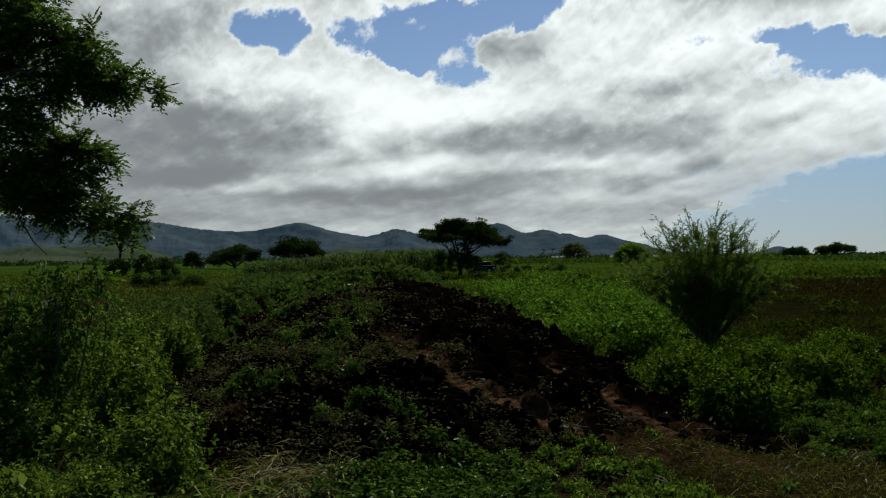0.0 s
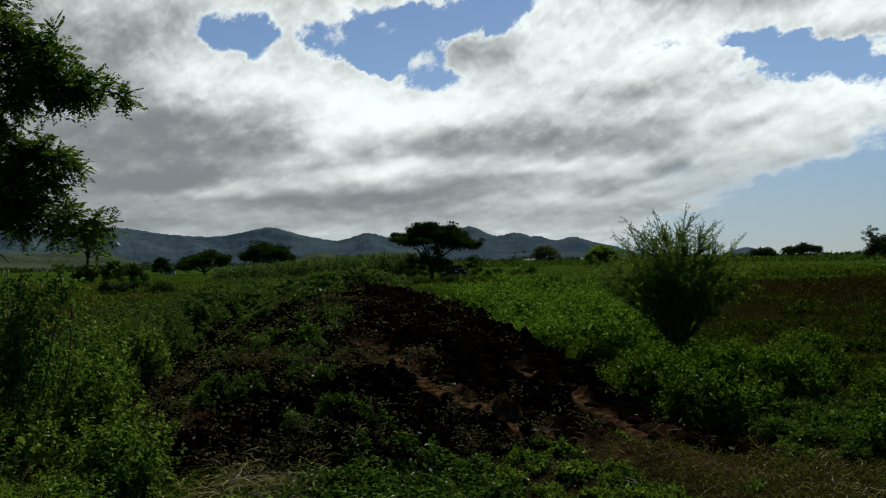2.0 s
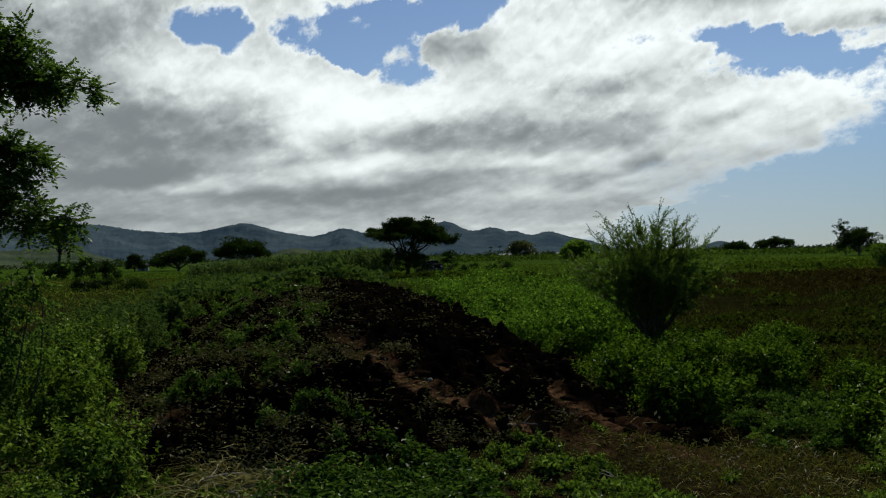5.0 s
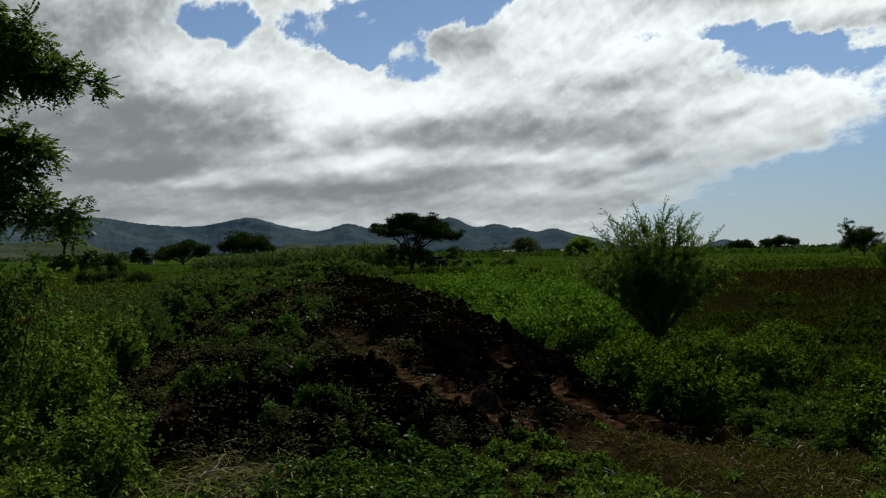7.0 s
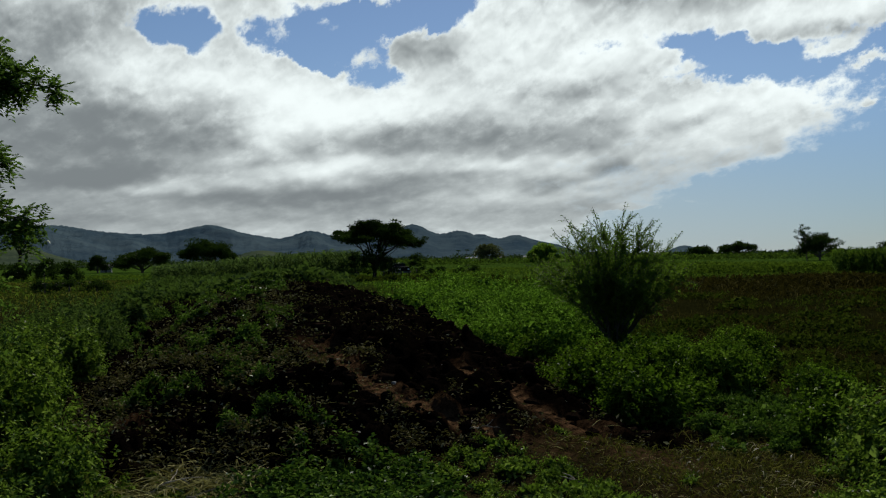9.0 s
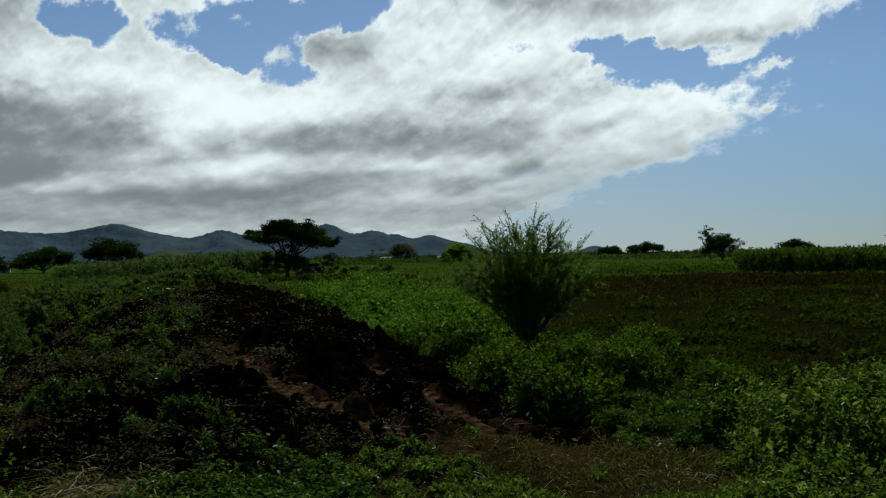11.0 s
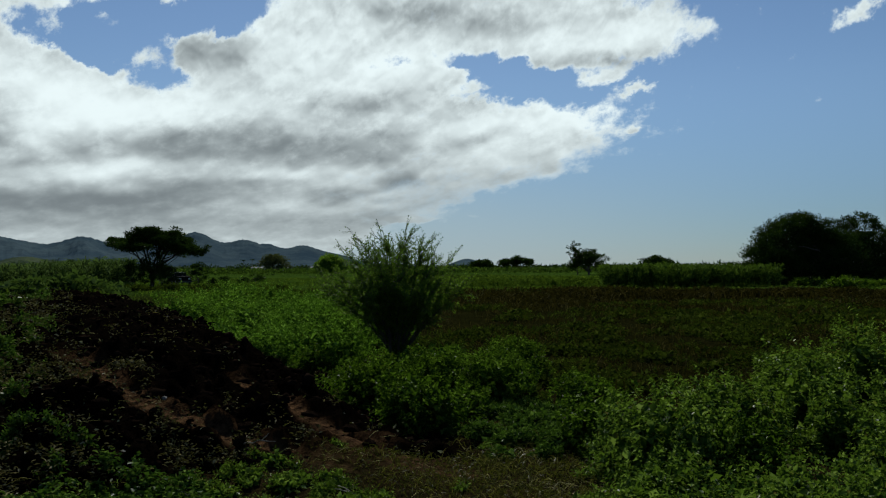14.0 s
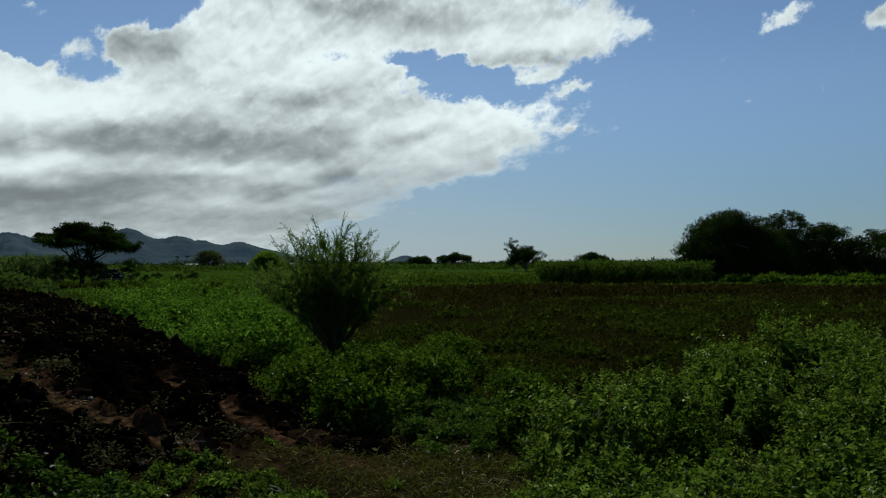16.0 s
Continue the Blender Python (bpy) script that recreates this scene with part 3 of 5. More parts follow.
# ---- hills on the skyline ----
def make_hills():
    az = np.concatenate([np.arange(-75, -32, 0.5), np.arange(-32, 56, 0.09), np.arange(56, 80, 0.5)])

    def ridge(name, peaks, near, far, rough, mat, label, seed):
        t = np.linspace(0, 1, 24)
        A, T = np.meshgrid(az, t)
        top = sum(h * np.exp(-((A - a) / w) ** 2) for a, h, w in peaks)
        R = near + (far - near) * T
        spur = fbm(A * 0.55, T * 5, 5, seed)
        H = top * np.sin(np.minimum(T * 1.25, 1) * math.pi / 2) ** 1.2 * np.where(T > 0.8, 1 - (T - 0.8) * 2, 1)
        H = H * (1 + 0.42 * spur * np.sin(np.clip(T * 1.25, 0, 1) * math.pi)) + rough * top.clip(0, 1) * (fbm(A * 7, T * 40, 3, seed + 9) + 0.7 * np.abs(fbm(A * 16, T * 60, 3, seed + 19)))
        Z = np.tan(np.radians(np.maximum(H, -0.05))) * R + 1.6 - 3 * (T < 0.02)
        X, Y = R * np.sin(np.radians(A)), R * np.cos(np.radians(A))
        rows, cols = X.shape
        i, j = np.meshgrid(np.arange(rows - 1), np.arange(cols - 1), indexing="ij")
        q = np.stack([i * cols + j, i * cols + j + 1, (i + 1) * cols + j + 1, (i + 1) * cols + j], -1).reshape(-1, 4)
        ob = mesh_object(name, np.stack([X, Y, Z], -1).reshape(-1, 3).tolist(), q.tolist(), mat, None, True)
        tagged(ob, label, "hills", kind="structure")

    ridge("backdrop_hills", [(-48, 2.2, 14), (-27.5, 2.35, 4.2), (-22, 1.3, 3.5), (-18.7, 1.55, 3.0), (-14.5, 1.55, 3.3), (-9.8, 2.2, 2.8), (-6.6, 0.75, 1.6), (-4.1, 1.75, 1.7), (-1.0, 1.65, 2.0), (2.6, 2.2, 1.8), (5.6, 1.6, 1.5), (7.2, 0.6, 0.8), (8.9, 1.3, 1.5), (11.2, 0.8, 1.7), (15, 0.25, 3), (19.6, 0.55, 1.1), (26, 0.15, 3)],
          2300, 3500, 0.07, M_HILL_HAZED, "forested hills along the far skyline, coloured blue-grey for haze", 61)
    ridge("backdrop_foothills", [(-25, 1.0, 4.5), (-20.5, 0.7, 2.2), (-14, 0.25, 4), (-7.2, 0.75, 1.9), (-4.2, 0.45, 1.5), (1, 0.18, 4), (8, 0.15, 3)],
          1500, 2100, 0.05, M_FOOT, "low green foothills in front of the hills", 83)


make_hills()


# ---- weeds ----
def az_between(x, y, a, b):
    d = np.degrees(np.arctan2(x, y))
    return ((d > a) & (d < b)).astype(float)


def in_left_weeds(x, y):
    wob = 0.5 * fbm(x * 0.6, y * 0.6, 3, 51)
    edge = np.maximum(heap_edge(y), np.interp(y, (4.0, 6.2, 7.4), (-1.25, -1.6, -9.0))) + wob * 0.7
    near = smooth(edge - x, 0.0, 0.25) * smooth(y + 0.5 * x + wob, 3.3, 3.8)
    return near * (1 - smooth(np.hypot(x, y) + 3 * wob, 33, 42)) * (1 - smooth(-np.degrees(np.arctan2(x, y)) - np.interp(np.hypot(x, y), (12, 16, 20, 26, 34), (27, 22.5, 18.8, 15.8, 13.5)) + wob, 0, 2))


def in_belt(x, y):
    wob = 0.5 * fbm(x * 0.5, y * 0.5, 3, 52)
    edge = weed_edge(y) - 0.15 + wob * 0.5
    right = np.interp(y, (7, 7.5, 11, 13.5, 16, 21.7, 30, 40), (5.0, 5.1, 5.8, 5.9, 5.8, 6.5, 9.2, 12)) + 0.9 * wob
    return smooth(x - edge, 0, 0.3) * smooth(y - np.interp(x, (0, 1.5, 2.9, 3.2, 3.6, 6), (7.7, 8.2, 8.1, 7.6, 5.0, 4)) + wob * 0.5, 0, 0.4) * smooth(right - x, 0, 1.0) * (1 - smooth(y + 3 * wob, 34, 40))


def in_right_weeds(x, y):
    wob = 0.5 * fbm(x * 0.7, y * 0.7, 3, 53)
    az, r = np.degrees(np.arctan2(x, y)), np.hypot(x, y)
    return smooth(x - np.interp(y, (0, 4, 5.2, 6.5, 9), (1.8, 2.4, 2.65, 2.95, 3.3)) + 0.6 * wob, 0, 0.3) * (1 - smooth(r - np.interp(az, (20, 28, 33, 36, 38.5, 43, 46, 52), (7.0, 6.4, 6.6, 7.8, 9.6, 12.2, 14.4, 16.5)) + 0.8 * wob, 0, 0.7)) * smooth(r, 2.2, 2.8)


def scatter(n, box, chance, rng):
    out = np.zeros((0, 2))
    while len(out) < n:
        p = np.stack([rng.uniform(box[0], box[1], n * 2), rng.uniform(box[2], box[3], n * 2)], -1)
        p = p[rng.random(len(p)) < chance(p[:, 0], p[:, 1])]
        out = np.vstack([out, p])
    return out[:n]


def spread(gap, box, chance, rng):
    """Places about one gap apart."""
    gx, gy = np.meshgrid(np.arange(box[0], box[1], gap), np.arange(box[2], box[3], gap * 0.87))
    gx = gx + (np.arange(gx.shape[0]) % 2)[:, None] * gap * 0.5
    p = np.stack([gx.ravel(), gy.ravel()], -1) + rng.uniform(-0.42, 0.42, (gx.size, 2)) * gap
    return p[rng.random(len(p)) < chance(p[:, 0], p[:, 1])]


def weed_leaves(places, tall, wide, per, size, rng, slim=0.6, base=0.25):
    """Leaves of single weeds: stems fan out from each place and carry leaves up to a rounded top."""
    n = len(places)
    ground = height(places[:, 0], places[:, 1])
    tall, wide, size = np.broadcast_to(tall, n), np.broadcast_to(wide, n), np.broadcast_to(size, n)
    pick = np.repeat(np.arange(n), per)
    stems = 7
    a = rng.uniform(0, 2 * math.pi, (n, stems))
    lean = rng.uniform(0.15, 1.0, (n, stems))
    which = rng.integers(0, stems, len(pick))
    t = base + (1 - base) * rng.random(len(pick)) ** 0.6
    a, lean = a[pick, which], lean[pick, which]
    reach = wide[pick] * lean * t
    up = tall[pick] * t * (1 - 0.42 * lean ** 2)
    at = np.stack([places[pick, 0] + np.cos(a) * reach, places[pick, 1] + np.sin(a) * reach, ground[pick] + up], -1)
    at += rng.normal(size=at.shape) * size[pick][:, None] * 0.5
    turn = a + rng.normal(size=len(pick)) * 1.4
    way = np.stack([np.cos(turn), np.sin(turn), rng.normal(0.25, 0.4, len(pick))], -1)
    L = size[pick] * rng.uniform(0.55, 1.25, len(pick))
    return leaves(at, way, L, L * slim, rng, 0.18, 0.22)


def clump_weeds(places, tall, wide, gap, size, rng, slim=0.62, per=11):
    """Weeds grown together into rounded clumps: leafy shoots stand over the whole clump, with dark gaps between them."""
    n = len(places)
    tall, wide, size = (np.broadcast_to(v, n) for v in (tall, wide, size))
    count = np.maximum(8, 3.6 * wide * (wide + 1.1 * tall) / (gap * size) ** 2).astype(int)
    pick = np.repeat(np.arange(n), count)
    m = len(pick)
    a = rng.uniform(0, 2 * math.pi, m)
    s = np.clip(1 - rng.random(m) ** 0.9, 0, 1)          # sine of the angle up the dome
    c = (1 - s ** 2.6) ** 0.5
    turn, lump = rng.uniform(0, 6.28, (n, 3)), rng.uniform(0.05, 0.20, (n, 3))
    bulge = 1 + c * (lump[pick, 0] * np.sin(3 * a + turn[pick, 0]) + lump[pick, 1] * np.sin(5 * a + turn[pick, 1] + 4 * s) + lump[pick, 2] * np.sin(8 * a - turn[pick, 2] + 7 * s))
    depth = (1 - 0.22 * rng.random(m) ** 2) * bulge
    x = places[pick, 0] + np.cos(a) * c * wide[pick] * depth
    y = places[pick, 1] + np.sin(a) * c * wide[pick] * depth
    tip_z = height(x, y) + 0.03 + s * tall[pick] * depth * (1 + 0.13 * rng.random(m) ** 3)
    axis = unit(np.stack([np.cos(a) * c * 0.75, np.sin(a) * c * 0.75, np.full(m, 0.75)], -1) + rng.normal(size=(m, 3)) * 0.28)
    long = size[pick] * rng.uniform(2.2, 4.0, m)
    tip = np.stack([x, y, tip_z], -1)
    side = unit(np.cross(axis, [0.3, 0.2, 1.0] + 0.01 * axis))
    other = np.cross(axis, side)
    # leaves stand round each shoot, the lower ones longer and drooping
    q = np.repeat(np.arange(m), per)
    k = np.tile(np.arange(per), m)
    t = k / (per - 1.0)
    g = k * 2.4 + rng.uniform(0, 6.28, m)[q] + rng.normal(size=len(q)) * 0.35
    at = tip[q] - axis[q] * (long[q] * (1 - t))[:, None]
    way = side[q] * np.cos(g)[:, None] + other[q] * np.sin(g)[:, None] + axis[q] * (0.15 + 0.8 * t)[:, None] + rng.normal(size=(len(q), 3)) * 0.22
    L = size[pick][q] * np.interp(t, (0, 0.45, 1), (1.05, 1.15, 0.55)) * rng.uniform(0.7, 1.25, len(q))
    v, f = leaves(at, way, L, L * slim, rng, 0.14, 0.28)
    # the close inner growth that keeps a clump dark inside
    pick = np.repeat(np.arange(n), np.maximum(10, (count * 4.0).astype(int)))
    m = len(pick)
    a, s = rng.uniform(0, 2 * math.pi, m), rng.random(m)
    c = np.sqrt(1 - s * s)
    k = rng.uniform(0.35, 0.80, m)
    x, y = places[pick, 0] + np.cos(a) * c * wide[pick] * k, places[pick, 1] + np.sin(a) * c * wide[pick] * k
    at = np.stack([x, y, height(x, y) + s * tall[pick] * k], -1)
    L = np.minimum(size[pick] * rng.uniform(1.9, 2.8, m), wide[pick] * 0.45)
    inner, _ = leaves(at, rng.normal(size=(m, 3)), L, L * 0.7, rng, 0.1, 0.2)
    return np.vstack([v, inner]), f


def make_weeds():
    rng = np.random.default_rng(11)

    def patch(name, spacing, box, chance, tall, wide, gap, size, mat, label, seed, per=11, slim=0.62):
        p = spread(spacing, box, chance, rng)
        n = len(p)
        k = fbm(p[:, 0] * 0.45, p[:, 1] * 0.45, 3, seed)
        u = rng.random(n)
        w = wide * (0.6 + 0.75 * u)
        h = tall(p[:, 0], p[:, 1]) * (1 + 0.5 * k) * (0.62 + 0.52 * u + 0.12 * rng.random(n))
        v, f = clump_weeds(p, h, w, gap, size(np.hypot(p[:, 0], p[:, 1])) if callable(size) else size, rng, slim, per)
        tagged(fast_object(name, v, f, mat), label, "weeds", kind="stuff")

    # left of the heap: near, then farther
    patch("weeds", 0.61, (-7.5, 0, 3.6, 12.5), in_left_weeds, lambda x, y: np.interp(y, (3, 5.5, 7.0, 9), (0.18, 0.30, 0.58, 0.80)), 0.34, 2.3, lambda r: np.interp(r, (4, 9), (0.034, 0.044)), M_WEED, "dense knee-high green weeds with small pointed leaves", 71)
    patch("weeds", 0.95, (-22, -2, 12, 40), in_left_weeds, lambda x, y: 0.80 + 0 * x, 0.56, 2.4, lambda r: np.interp(r, (12, 35), (0.055, 0.095)), M_OVERGROWN, "green weed thicket running back beside the heap", 72, 9)
    patch("weeds", 1.9, (-21, 0, 42, 84), lambda x, y: az_between(x, y, -13.5, -1.5) * (1 - brown_zone(x, y)), lambda x, y: 0.62 + 0 * x, 1.15, 3.4, 0.17, M_OVERGROWN, "green overgrowth before the maize", 70, 8)
    # the bright belt between heap and shrub, in mounds that stand apart
    def mounds(x, y):
        return in_belt(x, y) * (0.06 + 0.94 * np.maximum(smooth(fbm(x * 0.62, y * 0.75, 2, 57), -0.26, -0.04), np.exp(-((x - 3.5) ** 2 + (y - 16.5) ** 2) / 2.5)))

    patch("weeds", 0.84, (1, 9, 4.5, 13.5), mounds, lambda x, y: 0.58 - 0.30 * np.exp(-((x - 4.0) ** 2 + (y - 12.8) ** 2) / 1.6), 0.54, 2.2, 0.042, M_WEED_BRIGHT, "bright green low weeds in rounded clumps at the foot of the heap", 73)
    patch("weeds", 1.75, (-1, 13, 13, 40), mounds, lambda x, y: 0.84 - 0.5 * np.exp(-((x - 4.1) ** 2 + (y - 13.8) ** 2) / 1.6), 0.88, 2.6, lambda r: np.interp(r, (13, 35), (0.043, 0.078)), M_BELT, "bright green weed belt round the tall shrub", 74, 9)
    # the tall weeds on the other hand
    patch("weeds", 1.06, (1.2, 14, 1.5, 13), in_right_weeds, lambda x, y: np.interp(x, (2, 3.5, 6, 9), (0.34, 0.54, 0.64, 0.74)), 0.48, 2.5, lambda r: np.interp(r, (3, 9, 15), (0.034, 0.044, 0.062)), M_WEED, "thick leafy green weeds, knee to hip high", 75)
    patch("weeds", 1.6, (50, 78, 54, 62), lambda x, y: smooth(fbm(x * 0.3, y * 0.3, 3, 68), -0.3, 0.0), lambda x, y: 0.65 + 0 * x, 1.0, 2.6, 0.16, M_WEED_BRIGHT, "light green overgrowth before the grove", 69, 8)
    # olive herbs between the grasses of the fallow field
    patch("field_herbs", 1.05, (3, 30, 9, 34), lambda x, y: brown_zone(x, y) * smooth(fbm(x * 0.3, y * 0.3, 3, 79), -0.35, 0.2), lambda x, y: 0.20 + 0 * x, 0.60, 4.0, lambda r: np.interp(r, (10, 30), (0.036, 0.070)), M_HERB, "low dull olive herbs in loose patches over the fallow field", 77, 8)
    # dark overgrown strips between the meadows
    band = lambda x, y: np.maximum(az_between(x, y, 3, 15) * smooth(np.hypot(x, y) + 2 * fbm(x * 0.2, y * 0.2, 3, 85), 51, 52) * (1 - smooth(np.hypot(x, y) + 2 * fbm(x * 0.2, y * 0.2, 3, 85), 55, 56)), az_between(x, y, -8, 9) * (1 - smooth(np.abs(np.hypot(x, y) - 69 + 3 * fbm(x * 0.15, y * 0.15, 3, 86)), 1.5, 2.5)))
    patch("field_herbs", 1.5, (-12, 20, 44, 76), band, lambda x, y: 0.42 + 0 * x, 0.9, 3.0, 0.12, M_HERB, "dark overgrown strips between the meadows", 87, 8)
    # low plants in front of the heap and the living tufts on it
    p = scatter(120, (-3.2, 3.2, 4.2, 7.6), lambda x, y: (1 - smooth(np.hypot((x + 0.08) / 0.85, (y - 5.5) / 0.9), 0.6, 1.05)), rng)
    v, f = weed_leaves(p, 0.07 + 0.12 * rng.random(120), 0.2, 130, 0.046, rng, 0.7)
    tagged(fast_object("ground_weeds", v, f, M_WEED_COOL), "low creeping green weeds before the heap", "weeds", kind="stuff")
    n = 340
    p = scatter(n, (-3.6, 3.8, 4.6, 7.8), lambda x, y: (1 - soil_zone(x, y)) * smooth(fbm(x * 1.4, y * 1.4, 3, 81), -0.1, 0.25), rng)
    v, f = clump_weeds(p, rng.uniform(0.015, 0.065, n), rng.uniform(0.05, 0.15, n), 2.2, 0.028, rng, 0.42, 8)
    q = scatter(70, (2.8, 4.6, 6.6, 9.2), lambda x, y: (1 - soil_zone(x, y)) * smooth(fbm(x * 1.7, y * 1.7, 3, 83), -0.15, 0.2), rng)
    w, g = clump_weeds(q, rng.uniform(0.06, 0.17, 70), rng.uniform(0.10, 0.20, 70), 2.3, 0.032, rng, 0.5, 8)
    tagged(fast_object("ground_weeds", w, g, M_WEED_COOL), "low green weeds on the trampled ground between the thickets", "weeds", kind="stuff")
    tagged(fast_object("ground_weeds", v, f, M_WEED), "sparse low weeds among straw at the edge of the earth", "weeds", kind="stuff")
    n = 165
    p = scatter(n, (-7, 3, 6.2, 34), lambda x, y: soil_zone(x, y) * smooth(fbm(x * 1.5, y * 1.5, 3, 76), 0.05, 0.3) * smooth(ridge_mid(y) - 0.45 - x, -0.5, 0.5) * (1 - path_zone(x, y)) * np.interp(y, (6, 7.5, 9.5, 14, 34), (0.5, 1, 0.75, 0.35, 0.18)), rng)
    r = np.interp(p[:, 1], (8, 30), (0.11, 0.26))
    v, f = clump_weeds(p, r * rng.uniform(0.7, 1.3, n), r * rng.uniform(0.7, 1.3, n), 2.2, np.interp(p[:, 1], (8, 30), (0.036, 0.085)), rng, 0.6, 9)
    tagged(fast_object("uprooted_weeds", v, f, M_WEED_COOL), "green weeds half buried in the turned earth", "weeds", kind="stuff")
    n = 560
    p = scatter(n, (-6, 3.2, 5.6, 34), lambda x, y: soil_zone(x, y) * (1 - path_zone(x, y)) * (0.12 + smooth(np.interp(y, (6.2, 7.5, 8.6, 11, 16), (1.45, 0.82, 0.05, -0.65, -1.2)) - x, -0.3, 0.3)) * (0.03 + smooth(fbm(x * 1.4, y * 1.4, 3, 78), -0.05, 0.35)) * np.interp(y, (8, 10, 13, 22), (1, 0.55, 0.2, 0.05)) * np.clip(9 / y, 0.25, 1), rng)
    v, f = weed_leaves(p, 0.06 + 0.16 * rng.random(n), 0.14, 24, np.interp(p[:, 1], (8, 30), (0.040, 0.07)), rng, 0.4)
    tagged(fast_object("wilted_weeds", v, f, M_WILT), "wilted torn-up leaves strewn over the earth heap", "weeds", kind="stuff")
    # single leaves and bits of root caught among the lumps
    n = 9000
    p = scatter(n, (-6, 3.2, 6.0, 30), lambda x, y: soil_zone(x, y) * np.clip(9 / y, 0.1, 1) ** 1.3 * np.where(x < ridge_mid(y) + 0.1, 1.0, 0.10) * (1 - 0.6 * path_zone(x, y)), rng)
    at = np.column_stack([p, height(p[:, 0], p[:, 1]) + rng.uniform(0.0, 0.06, n)])
    L = rng.uniform(0.018, 0.055, n) * np.interp(p[:, 1], (7, 30), (1, 2.0))
    v, f = leaves(at, rng.normal(size=(n, 3)) * np.array([1, 1, 0.5]) + np.array([0, 0, 0.2]), L, L * rng.uniform(0.2, 0.6, n), rng, 0.2, 0.3)
    tagged(fast_object("leaf_litter", v, f, M_LITTER), "pale and olive scraps of leaf and root over the dark earth", "debris", kind="stuff")


make_weeds()


# ---- grass ----
def make_grass():
    rng = np.random.default_rng(12)

    def field(name, n, box, chance, tall, width, mat, label, lean=0.45):
        p = scatter(n, box, chance, rng)
        a = rng.uniform(0, 2 * math.pi, n)
        r = np.hypot(p[:, 0], p[:, 1])
        z = height(p[:, 0], p[:, 1]) - 0.01
        way = np.stack([np.cos(a) * lean, np.sin(a) * lean, np.ones(n)], -1) + rng.normal(size=(n, 3)) * 0.15
        L = tall * rng.uniform(0.4, 1.3, n) * (1 + 0.9 * fbm(p[:, 0] * 0.35, p[:, 1] * 0.35, 3, 91))
        ob = blade_object(name, blades(np.column_stack([p, z]), way, L, width * np.maximum(1, r / 9), rng, 0.7), mat)
        return tagged(ob, label, "grass", kind="stuff")

    def bare(x, y):
        return 1 - np.clip(soil_zone(x, y) + path_zone(x, y) * 0.75, 0, 1)

    field("grass", 28000, (-4.6, 4.4, 3.2, 8.4), lambda x, y: bare(x, y) * (0.3 + 0.7 * smooth(fbm(x, y, 3, 92), -0.2, 0.3)), 0.085, 0.007, M_GRASS, "short trampled grass before the earth heap", 0.8)
    field("dry_grass", 3600, (-4.6, 4.4, 3.2, 8.0), lambda x, y: (1 - soil_zone(x, y)) * (0.2 + smooth(fbm(x * 0.9, y * 0.9, 3, 93), 0.05, 0.4)), 0.15, 0.006, M_STRAW, "dry straw lying in the short grass", 2.6)
    field("dry_straw", 1100, (-3.6, -0.2, 4.4, 7.3), lambda x, y: np.maximum(1 - smooth(np.hypot((x + 1.05) / 0.5, (y - 6.0) / 0.55), 0.5, 1.0), 0.12 - 0.12 * smooth(np.hypot((x + 2.0) / 0.9, (y - 5.6) / 0.9), 0.5, 1.0)), 0.34, 0.009, M_STRAW, "pale dead straw in a heap at the edge of the earth", 2.4)
    field("dry_stems", 420, (-3.8, -0.9, 4.3, 7.6), lambda x, y: in_left_weeds(x, y) * smooth(fbm(x * 1.2, y * 1.2, 3, 90), -0.1, 0.25), 0.42, 0.005, M_STRAW, "pale dead stems leaning among the weeds", 1.0)
    brown = lambda x, y: brown_zone(x, y) * (0.45 + 0.55 * smooth(fbm(x * 0.25, y * 0.25, 3, 94), -0.3, 0.2))
    field("brown_grass", 30000, (2, 46, 6, 52), lambda x, y: brown(x, y) * smooth(fbm(x * 0.5, y * 0.5, 3, 97), -0.35, 0.4) * np.clip(18 / np.hypot(x, y), 0.25, 1), 0.28, 0.008, M_BROWN, "rough brown and olive grass of a fallow field", 0.35)
    field("brown_grass", 20000, (16, 64, 22, 66), brown, 0.32, 0.012, M_BROWN, "rough brown grass at the back of the fallow field", 0.35)
    field("rank_grass", 15000, (18, 70, 22, 56), lambda x, y: az_between(x, y, 25, 54) * smooth(np.hypot(x, y) + 2.5 * fbm(x * 0.1, y * 0.1, 3, 96), 44, 46) * (1 - smooth(np.hypot(x, y), 51, 53)), 0.55, 0.013, M_BROWN, "dark rank grass in a strip behind the fallow field", 0.25)
    field("brown_grass", 14000, (-52, -6, 18, 100), brown, 0.22, 0.012, M_PASTURE, "low brownish pasture grass", 0.5)
    field("field_grass", 9000, (3, 50, 8, 60), lambda x, y: brown_zone(x, y) * smooth(fbm(x * 0.22, y * 0.22, 3, 98), 0.12, 0.3), 0.20, 0.009, M_HERB, "patches of olive grass in the fallow field", 0.6)
    field("dry_stems", 1500, (3, 60, 10, 64), lambda x, y: brown_zone(x, y) * smooth(fbm(x * 0.3, y * 0.3, 3, 99), 0.0, 0.4), 0.36, 0.006, M_SEED, "thin dry stems standing over the fallow field", 0.2)
    green = lambda x, y: (1 - brown_zone(x, y)) * smooth(np.hypot(x, y), 30, 42) * (0.5 + 0.5 * smooth(fbm(x * 0.04, y * 0.22, 3, 95), -0.2, 0.2)) * np.clip(60 / np.hypot(x, y), 0.2, 1)
    field("field_grass", 29000, (-70, 80, 30, 150), lambda x, y: green(x, y) * (np.abs(np.degrees(np.arctan2(x, y)) - 10) < 44), 0.30, 0.011, M_MEADOW, "green meadow grass across the middle distance", 0.4)


make_grass()


